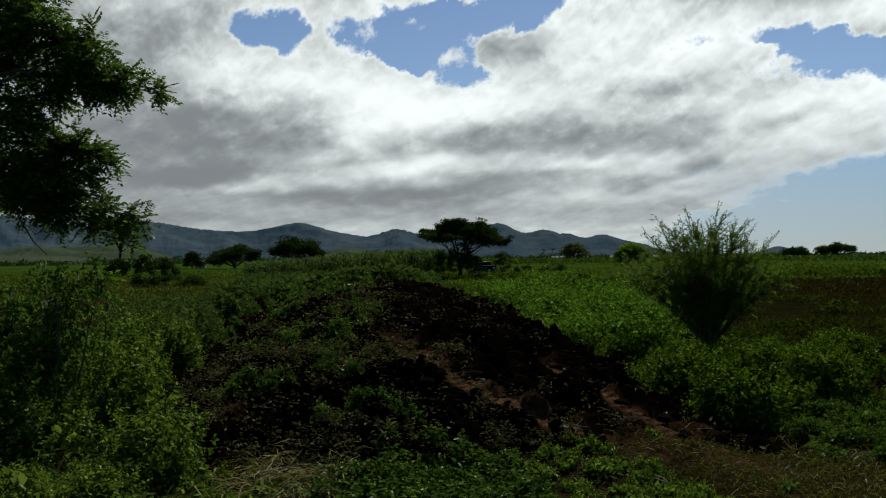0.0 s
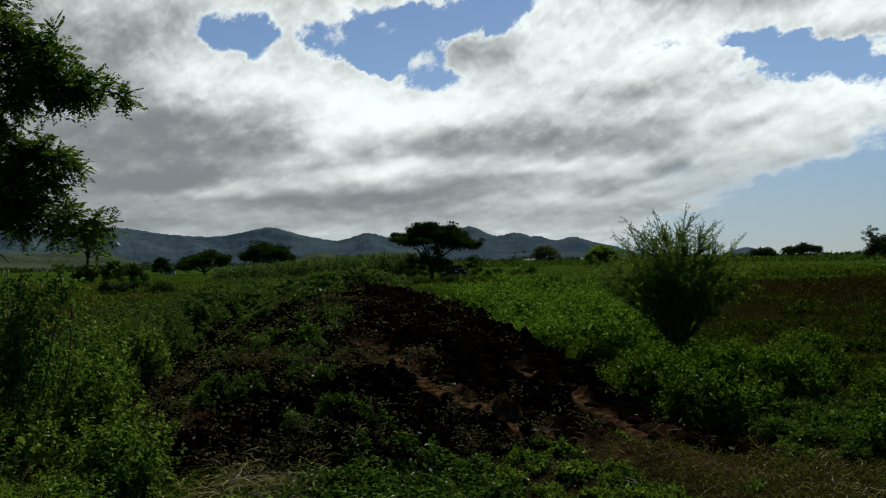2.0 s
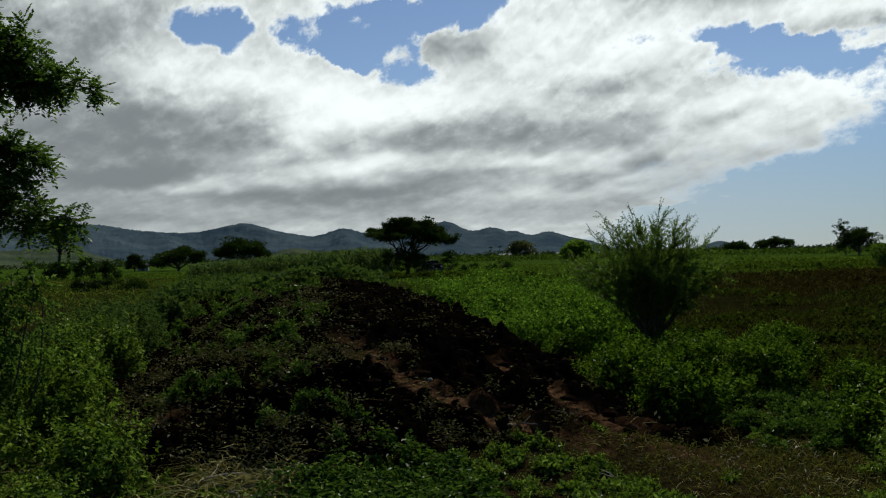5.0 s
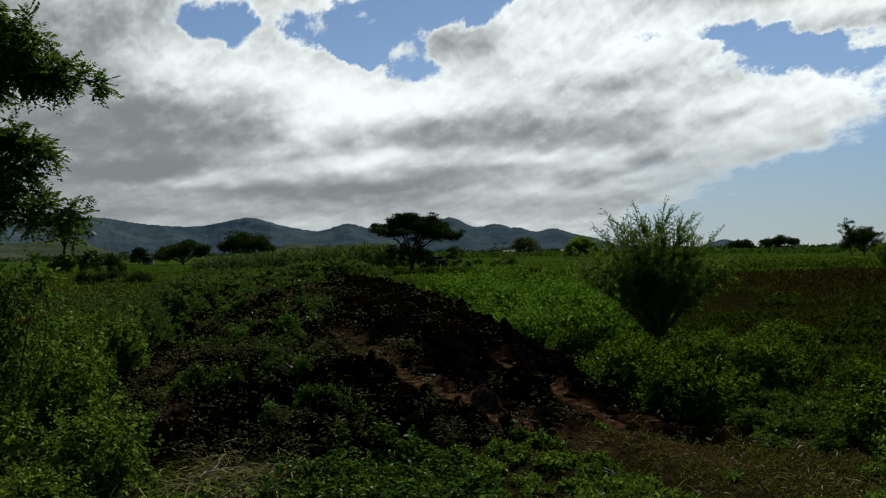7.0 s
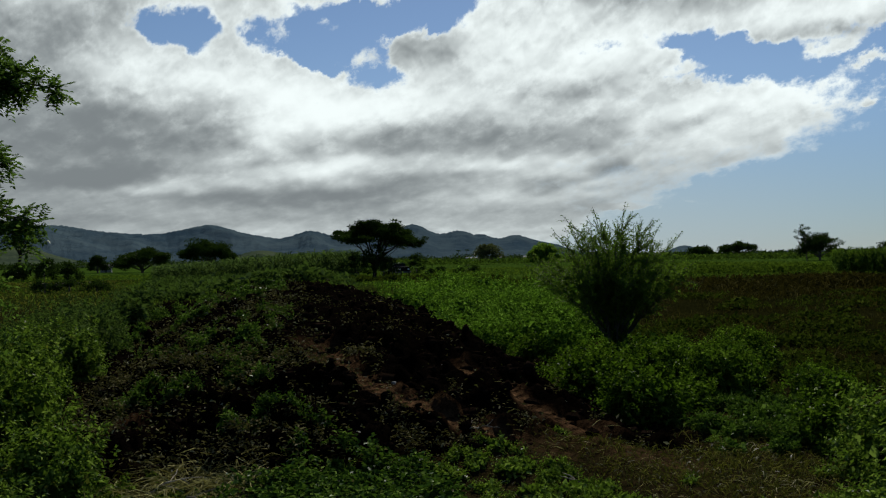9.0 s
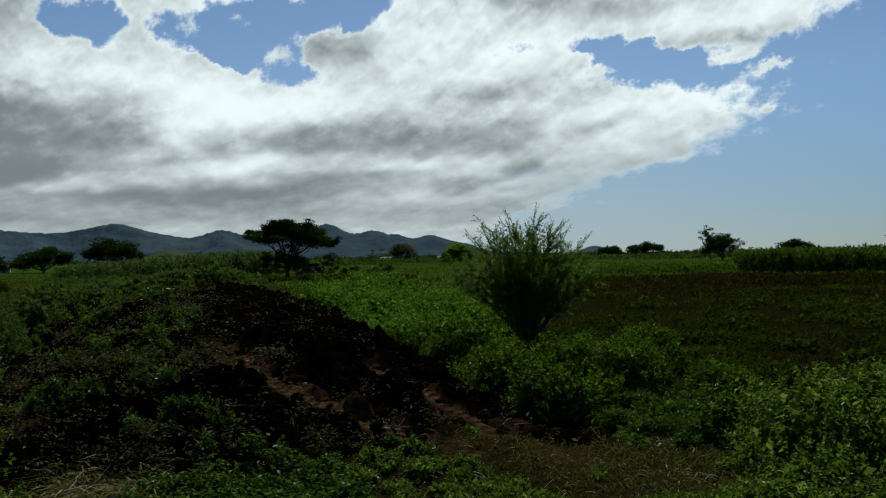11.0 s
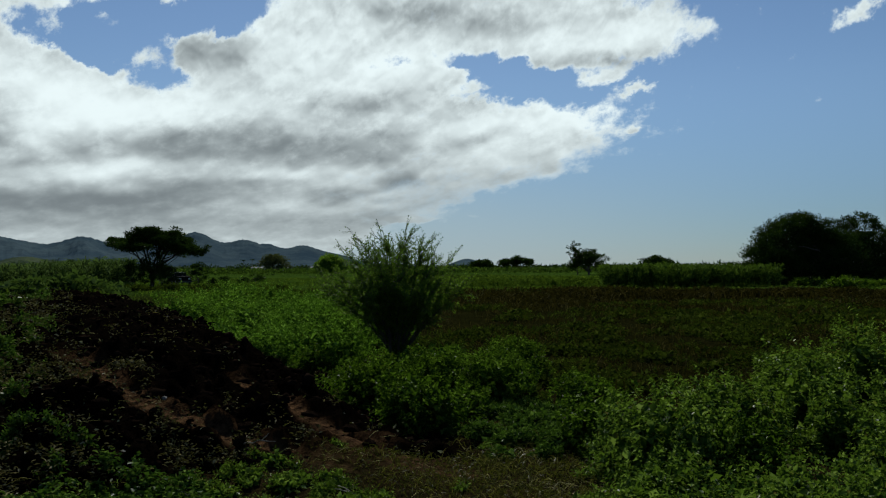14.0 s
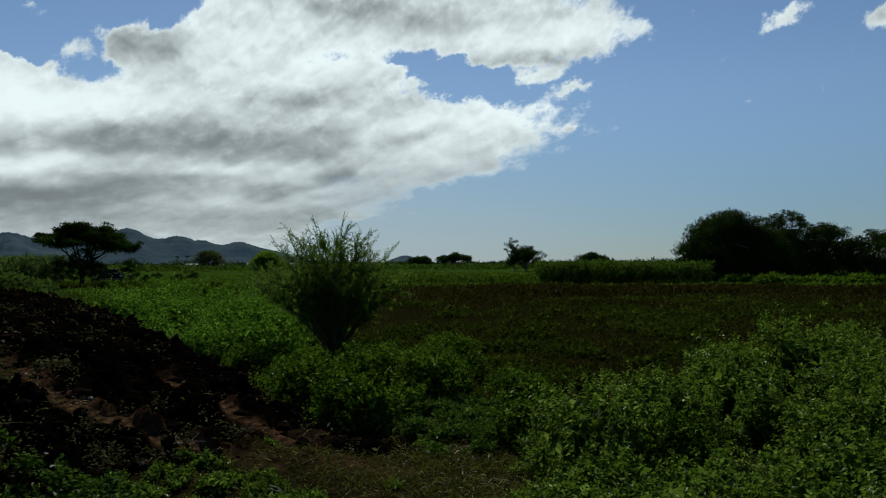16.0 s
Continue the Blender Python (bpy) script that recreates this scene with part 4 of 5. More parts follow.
# ---- crops ----
def make_crop(name, box, chance, n, tall, mat, label, seed, per=9, width=0.09):
    rng = np.random.default_rng(seed)
    p = scatter(n, box, chance, rng)
    z = height(p[:, 0], p[:, 1])
    hi = (tall(p[:, 0], p[:, 1]) if callable(tall) else tall) * rng.uniform(0.8, 1.12, n) * (1 + 0.12 * fbm(p[:, 0] * 0.15, p[:, 1] * 0.15, 3, seed))
    pick = np.repeat(np.arange(n), per)
    t = rng.uniform(0.15, 0.92, len(pick))
    a = rng.uniform(0, 2 * math.pi, len(pick))
    at = np.column_stack([p[pick], z[pick] + hi[pick] * t])
    way = np.stack([np.cos(a) * 0.75, np.sin(a) * 0.75, np.full(len(pick), 0.9)], -1)
    L = hi[pick] * rng.uniform(0.26, 0.45, len(pick))
    pts = blades(at, way, L, width, rng, 1.1)
    up = np.tile([0.0, 0.0, 1.0], (n, 1)) + rng.normal(size=(n, 3)) * 0.06
    stalk = blades(np.column_stack([p, z]), up, hi, 0.05, rng, 0.1)
    ob = blade_object(name, np.vstack([pts, stalk]), mat)
    return tagged(ob, label, "crop", kind="stuff")


make_crop("maize_crop", (-30, -1.0, 88, 112), lambda x, y: az_between(x, y, -13.6, -0.9) * ((y - 0.25 * -x) > 86 - 2), 2600, lambda x, y: np.interp(np.degrees(np.arctan2(x, y)), (-15, -12, -7, -3), (1.25, 1.6, 2.1, 2.45)), M_CROP, "tall green maize standing in a dense field", 21, 11, 0.10)
make_crop("cane_crop", (31, 50.5, 58.5, 75), lambda x, y: az_between(x, y, 28.4, 39.2) * ((y > 61.5 - 0.02 * x) & (x < 50.3 - 0.1 * (y - 62))).astype(float), 2100, 1.68, M_CANE, "dense green cane field ending in a straight edge", 23, 10, 0.10)
make_crop("young_cane", (10, 40, 64, 100), lambda x, y: az_between(x, y, 14.5, 29) * (y > 66), 2600, 0.75, M_MEADOW, "young green cane, chest high", 24, 7, 0.13)
make_crop("far_cane", (-10, 210, 190, 300), lambda x, y: az_between(x, y, -1, 36), 2200, 1.7, M_CANE, "distant level cane field", 25, 6, 0.42)


# ---- trees ----
def clump_leaves(centres, radius, per, size, rng, flat=0.42, slim=0.5):
    n = len(centres)
    pick = np.repeat(np.arange(n), per)
    off = unit(rng.normal(size=(len(pick), 3))) * rng.random((len(pick), 1)) ** 0.5
    rad = np.broadcast_to(radius, n)[pick][:, None]
    at = centres[pick] + off * rad * np.array([1, 1, flat])
    way = off + rng.normal(size=off.shape) * 0.6 + np.array([0, 0, 0.1])
    L = np.broadcast_to(size, n)[pick] * rng.uniform(0.6, 1.3, len(pick))
    return leaves(at, way, L, L * slim, rng, 0.15, 0.15)


def crown_points(kind, n, wide, low, top, rng):
    """Centres of leaf clumps in a crown of that kind, round the axis of the trunk."""
    a = rng.uniform(0, 2 * math.pi, n)
    rr = np.sqrt(rng.random(n))
    lumps = 1 + 0.22 * np.sin(a * 3 + rng.uniform(0, 6)) + 0.14 * np.sin(a * 5 + rng.uniform(0, 6))
    r = rr * wide * lumps / 1.25
    if kind == "umbrella":
        lobes = 34
        la, lr = rng.uniform(0, 2 * math.pi, lobes), np.sqrt(rng.random(lobes)) * 0.86
        lz = top - (top - low) * (0.10 + 0.50 * lr ** 2 + 0.34 * rng.random(lobes))
        k = rng.integers(0, lobes, n)
        a2, r2 = rng.uniform(0, 2 * math.pi, n), np.sqrt(rng.random(n)) * wide * rng.uniform(0.18, 0.34, lobes)[k]
        return np.stack([np.cos(la[k]) * lr[k] * wide + np.cos(a2) * r2, np.sin(la[k]) * lr[k] * wide + np.sin(a2) * r2, lz[k] + rng.normal(size=n) * (top - low) * 0.05], -1)
    elif kind == "dome":
        z = low + (top - low) * np.sqrt(np.clip(1 - rr ** 2, 0, 1)) * rng.random(n) ** 0.35
    else:
        z = low + (top - low) * rng.random(n)
        r = r * np.sqrt(np.clip(1.05 - ((z - low) / (top - low) - 0.45) ** 2 * 2.6, 0.05, 1))
    return np.stack([np.cos(a) * r, np.sin(a) * r, z], -1)


def make_tree(name, x, y, wide, low, top, kind, clumps, per, size, seed, label, mat=None, trunk=0.2, lean=0.0, limbs=9, radius=None, group="", fork=0.3, bark=None):
    rng = np.random.default_rng(seed)
    z = float(height(x, y))
    tree = thing(name, x, y, z, label, "tree", group)
    pts = crown_points(kind, clumps, wide, low, top, rng)
    pts[:, 0] += lean
    rad = radius if radius else wide * 0.2
    split = Vector((lean * 0.3, 0, max(0.5, low * fork + 0.3)))
    Tubes().add(bent((0, 0, -0.2), split, rng, 4, 0.05), [trunk * k for k in (1.25, 1.05, 0.95, 0.9, 0.85)], 8).make("trunk", bark or M_BARK, tree)
    order = rng.permutation(len(pts))[:limbs]
    for k in order:
        end = pts[k]
        t = Tubes()
        line = bent(split, end, rng, 6, 0.07, 0.06)
        t.add(line, np.linspace(trunk * 0.55, trunk * 0.1, 7), 6)
        for _ in range(3):
            j = rng.integers(2, 6)
            near = pts[np.argmin(np.linalg.norm(pts - line[j] - rng.normal(size=3) * wide * 0.35, axis=1))]
            t.add(bent(line[j], near, rng, 4, 0.08), np.linspace(trunk * 0.25, trunk * 0.06, 5), 5)
        t.make("limb", bark or M_BARK, tree)
    v, f = clump_leaves(pts, rad * rng.uniform(0.6, 1.2, len(pts)), per, size, rng)
    fast_object("crown", v, f, mat or M_TREE, tree)
    return tree


make_tree("umbrella_tree", 0.10, 85.0, 4.2, 2.45, 5.65, "umbrella", 360, 115, 0.185, 31, "dark spreading tree with a flat umbrella crown in the field", trunk=0.21, limbs=11, radius=0.5, fork=0.25, lean=0.5, bark=M_BARK_DARK)
make_tree("round_tree", -27.5, 150.0, 4.3, 1.2, 6.2, "umbrella", 210, 70, 0.34, 32, "dark rounded field tree behind the maize", trunk=0.3, radius=1.1)
make_tree("round_tree", -50.6, 200.0, 6.0, 0.6, 5.7, "umbrella", 230, 70, 0.42, 33, "broad low dark tree at the field's edge", trunk=0.35, radius=1.3)
make_tree("round_tree", -66.3, 220.0, 2.4, 0.8, 4.0, "dome", 50, 50, 0.5, 34, "small dark tree beside a pale hut", trunk=0.2, radius=0.8)
make_tree("bare_tree", 33.6, 260.0, 5.0, 1.6, 6.0, "dome", 90, 45, 0.5, 35, "thin grey-green tree with sparse leaves", M_TREE_PALE, 0.3, radius=1.1)
make_tree("green_tree", 38.6, 200.0, 4.2, 0.6, 4.8, "dome", 120, 60, 0.45, 36, "low green tree behind the shrub", M_SHRUB, 0.25, radius=1.0)
make_tree("lone_tree", 93.6, 180.0, 4.9, 0.2, 6.2, "umbrella", 150, 60, 0.38, 37, "small dense dark tree standing alone in the field", trunk=0.25, radius=0.85)
make_tree("forked_tree", -49.8, 130.0, 3.0, 4.9, 8.2, "ball", 60, 55, 0.24, 48, "slender tree with a forked bare trunk beside the pasture", trunk=0.22, limbs=8, radius=0.8, fork=0.6, bark=M_BARK_DARK)
make_tree("lone_tree", 91.0, 180.3, 1.9, 4.2, 7.5, "ball", 26, 28, 0.36, 38, "thin sparse tree leaning beside a denser one", trunk=0.12, radius=0.5, lean=-0.6)
make_tree("far_tree", 203.0, 330.0, 9.0, 0.5, 5.9, "dome", 90, 50, 0.9, 39, "far low rounded tree on the skyline", trunk=0.4, radius=2.0)
make_tree("far_tree", 158.5, 420.0, 9.0, 0.5, 5.4, "dome", 80, 50, 1.0, 40, "far dark tree on the skyline", trunk=0.4, radius=2.0)
make_tree("far_tree", 177.5, 420.0, 9.5, 1.5, 7.4, "umbrella", 80, 50, 1.0, 41, "far spreading dark tree on the skyline", trunk=0.4, radius=1.9)
make_tree("grove_tree", 57.2, 68.0, 5.7, 1.2, 6.6, "dome", 560, 95, 0.19, 42, "wide dark spreading tree at the edge of a grove", trunk=0.35, limbs=12, radius=0.85)
make_tree("grove_tree", 62.0, 69.0, 4.6, 0.4, 6.0, "dome", 200, 121, 0.20, 43, "dense dark tree in the grove", trunk=0.3, radius=0.9)
make_tree("grove_tree", 64.6, 68.0, 2.4, 3.0, 6.7, "ball", 90, 90, 0.20, 44, "tall ragged dark tree in the grove", trunk=0.2, radius=0.55)
make_tree("grove_tree", 68.2, 67.0, 4.6, 0.3, 5.4, "dome", 210, 121, 0.20, 45, "dense dark tree in the grove", trunk=0.3, radius=0.9)
make_tree("grove_tree", 74.0, 65.0, 5.0, 0.8, 5.2, "umbrella", 160, 111, 0.20, 46, "outer grove tree with layered dark crown", trunk=0.3, radius=0.8)
make_tree("grove_tree", 56.5, 69.5, 4.0, 0.2, 3.4, "dome", 150, 121, 0.20, 47, "low dark undergrowth tree in the grove", trunk=0.2, radius=0.9)


def make_bushes(name, spots, seed, label, mat, size, per):
    """Hedge bushes, each a thing of its own."""
    for k, (x, y, wide, top) in enumerate(spots):
        make_tree(name, x, y, wide, 0.05, top, "dome", max(16, int(wide * 14)), per, size, seed + k, label, mat, 0.06, limbs=4, radius=wide * 0.28, group=name)


make_bushes("hedge_bush", [(-42, 110, 2.2, 2.3), (-39.4, 110, 2.0, 2.9), (-37.0, 111, 1.8, 2.2)], 110, "rounded dark green bush in a hedge", M_TREE, 0.3, 60)
make_bushes("field_bush", [(-20.4, 57, 1.0, 0.8), (-19.0, 57.3, 1.2, 0.95), (-17.4, 57.5, 1.1, 0.75), (5.9, 91, 0.8, 0.8), (7.4, 96, 0.9, 0.9), (9.4, 97, 1.0, 0.8), (12.3, 112, 1.4, 1.1)], 120, "low dark bush in the pasture", M_TREE, 0.14, 70)
make_bushes("grove_bush", [(53.5, 66.5, 1.8, 2.0), (56, 65.8, 2.2, 2.4), (59, 65.8, 2.4, 2.6), (62, 65.6, 2.4, 2.4), (65, 65.2, 2.4, 2.6), (68, 64.6, 2.4, 2.4), (71, 63.8, 2.4, 2.5), (74, 62.8, 2.4, 2.4), (77.5, 62, 2.4, 2.2)], 140, "dense dark undergrowth at the foot of the grove", M_TREE, 0.24, 80)
make_bushes("tree_bush", [(-1.3, 83.6, 1.7, 2.8), (0.2, 83.2, 1.8, 3.3), (1.0, 83.0, 1.3, 2.3), (5.0, 101.0, 1.7, 2.5)], 130, "dark bush crowding the foot of the umbrella tree", M_TREE, 0.16, 110)


# ---- far woods ----
def make_woods():
    rng = np.random.default_rng(55)
    n = 900
    az = np.concatenate([rng.uniform(-30, 14, 430), rng.uniform(14, 60, 470)])
    r = np.where(az < 14, rng.uniform(800, 1100, n), rng.uniform(560, 800, n))
    top = np.where(az < 14, 5.5, 3.6) * rng.uniform(0.5, 1.2, n) * (1 + 0.6 * fbm(az * 0.5, az * 0, 3, 7))
    c = np.stack([r * np.sin(np.radians(az)), r * np.cos(np.radians(az)), top * 0.4], -1)
    v, f = clump_leaves(c, np.maximum(top, 2.0), 32, 2.4, rng, 0.55)
    tagged(fast_object("far_woods", v, f, M_TREE), "thin dark line of distant trees at the foot of the hills", "woods", kind="stuff")


make_woods()


# ---- the feathery shrub ----
def make_shrub(x, y):
    rng = np.random.default_rng(61)
    z = float(height(x, y))
    shrub = thing("shrub", x, y, z, "tall feathery green shrub with upright twigs standing in weeds", "shrub")
    at, way = [], []

    def leafy(line, out, n, near=0.05):
        for t in np.linspace(near, 1, n):
            i = min(int(t * (len(line) - 1)), len(line) - 2)
            p = line[i] + (line[i + 1] - line[i]) * (t * (len(line) - 1) - i)
            for _ in range(3):
                at.append(p + rng.normal(size=3) * 0.010)
                way.append(out * 0.7 + rng.normal(size=3) * 0.7)

    stems = 44
    for k in range(stems):
        a = 2 * math.pi * k * 0.382 + rng.uniform(-0.2, 0.2)
        lean = math.sqrt((k + 0.6) / stems)
        left = math.cos(a) < 0
        tall = 2.16 - 1.00 * lean ** 2.4 + rng.uniform(-0.30, 0.08) + 0.12 * left * lean
        end = np.array([math.cos(a) * (1.18 if left else 1.10) * lean, math.sin(a) * 0.95 * lean, tall * rng.uniform(0.84, 1.0)])
        start = np.array([math.cos(a) * 0.10, math.sin(a) * 0.10, -0.05])
        line = [start + (end - start) * np.array([t ** 1.75, t ** 1.75, t]) + rng.normal(size=3) * 0.025 for t in np.linspace(0, 1, 9)]
        tube = Tubes().add(line, np.linspace(0.021, 0.004, 9), 5)
        for j in range(4, 9):
            along = unit(line[j] - line[j - 2])
            for _ in range((4, 9, 11, 11, 8)[j - 4]):
                out = unit(along * 0.55 + rng.normal(size=3) * 0.62 + np.array([math.cos(a), math.sin(a), 0]) * 0.45 * lean * (j > 4))
                span = rng.uniform(0.12, 0.34)
                twig = [line[j] + out * span * t + np.array([0, 0, 0.04 * t * t]) + rng.normal(size=3) * 0.012 for t in np.linspace(0, 1, 4)]
                tube.add(twig, np.linspace(0.005, 0.002, 4), 3)
                leafy(twig, out, 14)
        # long thin whips beyond the crown, set with short leafy side twigs
        for _ in range(2):
            out = unit(unit(end - line[6]) + rng.normal(size=3) * 0.42 + np.array([math.cos(a), math.sin(a), 0]) * 0.35)
            reach = rng.uniform(0.25, 0.62)
            whip = [end + out * reach * t + np.array([0, 0, 0.05 * t * t]) + rng.normal(size=3) * 0.01 for t in np.linspace(0, 1, 6)]
            tube.add(whip, np.linspace(0.006, 0.0025, 6), 4)
            leafy(whip, out, 9)
            for q in (1, 2, 3, 4):
                side = unit(out + rng.normal(size=3) * 0.8)
                twig = [whip[q] + side * rng.uniform(0.08, 0.2) * t for t in np.linspace(0, 1, 3)]
                tube.add(twig, np.linspace(0.004, 0.002, 3), 3)
                leafy(twig, side, 6)
        tube.make("stem", M_TWIG, shrub)
    at, way = np.array(at), np.array(way)
    v, f = leaves(at, way, rng.uniform(0.020, 0.040, len(at)), 0.014, rng, 0.1, 0.1)
    fast_object("foliage", v, f, M_SHRUB, shrub)
    # dense inner foliage low down
    n = 5200
    a, rr = rng.uniform(0, 2 * math.pi, n), np.sqrt(rng.random(n))
    h = rng.uniform(0.02, 1.3, n)
    wide = np.interp(h, (0, 0.2, 0.6, 1.3), (0.36, 0.18, 0.20, 0.62))
    at = np.stack([np.cos(a) * rr * wide, np.sin(a) * rr * wide, h], -1)
    v, f = leaves(at, rng.normal(size=(n, 3)), 0.08, 0.04, rng)
    fast_object("inner_foliage", v, f, M_SHRUB, shrub)


make_shrub(4.2, 14.3)


# ---- the near tree, whose boughs hang into view ----
def make_near_tree():
    rng = np.random.default_rng(71)
    x, y = -6.6, 7.4
    z = float(height(x, y))
    tree = thing("pinnate_tree", x, y, z, "leafy tree with drooping boughs of small pinnate leaves", "tree")
    base = Vector((x, y, z))
    Tubes().add(bent((0, 0, -0.2), (0.35, -0.1, 2.2), rng, 5, 0.04), (0.24, 0.2, 0.18, 0.165, 0.15, 0.14), 10).make("trunk", M_BARK, tree)
    top = np.array([x + 0.35, y - 0.1, z + 2.2])
    # boughs: where each ends, and how far its foliage spreads
    boughs = [((-2.46, 7.0, 3.10), 0.20), ((-2.75, 7.2, 3.22), 0.27), ((-3.0, 6.9, 3.36), 0.30), ((-3.3, 7.2, 3.15), 0.28), ((-3.3, 6.9, 3.66), 0.32), ((-2.95, 7.1, 3.52), 0.24),
              ((-3.65, 7.0, 3.4), 0.36), ((-3.6, 7.2, 3.9), 0.40)]
    lower_boughs = [((-2.86, 7.0, 2.58), 0.19), ((-3.1, 7.2, 2.64), 0.24), ((-3.4, 6.9, 2.74), 0.24), ((-3.0, 7.0, 2.36), 0.22),
              ((-3.3, 7.1, 2.42), 0.25), ((-3.65, 7.0, 2.5), 0.30), ((-2.76, 7.0, 2.12), 0.17), ((-2.60, 7.0, 2.02), 0.13), ((-2.72, 7.1, 1.87), 0.10), ((-3.15, 7.0, 2.13), 0.15), ((-3.45, 7.1, 2.12), 0.20), ((-3.12, 7.0, 1.96), 0.11),
              ((-4.1, 7.0, 4.1), 0.5), ((-5.2, 8.4, 4.4), 0.7), ((-7.6, 8.0, 4.2), 0.8), ((-6.8, 6.3, 4.5), 0.8), ((-8.0, 6.8, 3.6), 0.7), ((-5.8, 5.9, 3.8), 0.6)]
    at, way, size = [], [], []
    for end, spread in boughs + lower_boughs:
        end = np.array(end)
        line = bent(top, end, rng, 9, 0.035, 0.10)
        tube = Tubes().add([p - np.array(base) for p in line], np.linspace(0.045, 0.006, 10), 6)
        tips = int(6 + 76 * spread) if spread < 0.5 else 14
        for _ in range(tips):
            u = rng.uniform(0.80, 1.0)
            i = min(int(u * 9), 8)
            root = line[i] + (line[i + 1] - line[i]) * (u * 9 - i)
            out = unit(rng.normal(size=3) * np.array([1, 1, 0.55]) + (end - top) / np.linalg.norm(end - top) * 0.45)
            tip = root + out * spread * rng.uniform(0.4, 1.0) - np.array([0, 0, 0.06])
            twig = bent(root, tip, rng, 4, 0.06, 0.05)
            tube.add([p - np.array(base) for p in twig], np.linspace(0.007, 0.002, 5), 4)
            # pinnate sprays off the twig
            for _ in range(8):
                t = rng.uniform(0.25, 1.0)
                j = min(int(t * 4), 3)
                p = twig[j] + (twig[j + 1] - twig[j]) * (t * 4 - j)
                axis = unit(out * 0.6 + rng.normal(size=3) * 0.7 + np.array([0, 0, -0.15]))
                side = unit(np.cross(axis, [0, 0, 1.0]) + rng.normal(size=3) * 0.2)
                length = rng.uniform(0.10, 0.19)
                for q in np.linspace(0.2, 1.0, 6):
                    for s in (-1, 1):
                        at.append(p + axis * length * q - np.array([0, 0, 0.03 * q * q]))
                        way.append(side * s + axis * 0.45)
                        size.append(rng.uniform(0.036, 0.060))
        tube.make("bough", M_BARK, tree)
    at, way, size = np.array(at), np.array(way), np.array(size)
    v, f = leaves(at - np.array(base), way, size, size * 0.5, rng, 0.12, 0.1)
    fast_object("crown", v, f, M_TREE_NEAR, tree)
    # a hanging runner and a small low sprig
    line = [np.array(p) - np.array(base) for p in ((-3.75, 7.1, 2.25), (-3.62, 7.0, 2.02), (-3.5, 7.0, 1.82), (-3.38, 7.0, 1.70))]
    Tubes().add(line, (0.010, 0.009, 0.007, 0.004), 5).make("bough", M_BARK, tree)


make_near_tree()


# a leafy young shrub under the near tree
def make_sapling(x, y, tall, wide, seed, label, mat):
    rng = np.random.default_rng(seed)
    z = float(height(x, y))
    plant = thing("young_shrub", x, y, z, label, "shrub")
    at, way = [], []
    for k in range(14):
        a = rng.uniform(0, 2 * math.pi)
        reach = rng.uniform(0.2, 1)
        end = np.array([math.cos(a) * wide * reach, math.sin(a) * wide * reach, tall * rng.uniform(0.62, 1.0)])
        line = bent((0, 0, 0), end, rng, 6, 0.05, 0.0)
        Tubes().add(line, np.linspace(0.014, 0.004, 7), 5).make("stem", M_TWIG, plant)
        for _ in range(34):
            t = 0.15 + 0.85 * rng.random() ** 0.6
            j = min(int(t * 6), 5)
            root = line[j] + (line[j + 1] - line[j]) * (t * 6 - j)
            out = unit(rng.normal(size=3) * np.array([1, 1, 0.6]) + np.array([0, 0, 0.25]))
            span = rng.uniform(0.08, 0.24)
            for q in np.linspace(0.2, 1, 12):
                at.append(root + out * span * q - np.array([0, 0, 0.05 * q * q]))
                way.append(out * 0.5 + rng.normal(size=3) * 0.7)
    at, way = np.array(at), np.array(way)
    v, f = leaves(at, way, rng.uniform(0.032, 0.06, len(at)), 0.028, rng, 0.15, 0.2)
    fast_object("foliage", v, f, mat, plant)


make_sapling(-3.32, 7.0, 1.70, 0.40, 81, "dark leafy young shrub among the weeds", M_TREE_NEAR)
make_sapling(-3.85, 7.3, 1.66, 0.44, 82, "dark leafy young shrub under the tree", M_TREE_NEAR)
make_sapling(-3.7, 6.3, 1.05, 0.40, 83, "leafy young shrub at the edge of the weeds", M_WEED)


# ---- earth clods, stones and sticks ----
def mesh_object_data(name, verts, faces, mat):
    me = bpy.data.meshes.new(name)
    me.from_pydata(verts.tolist(), [], faces)
    me.materials.append(mat)
    return me


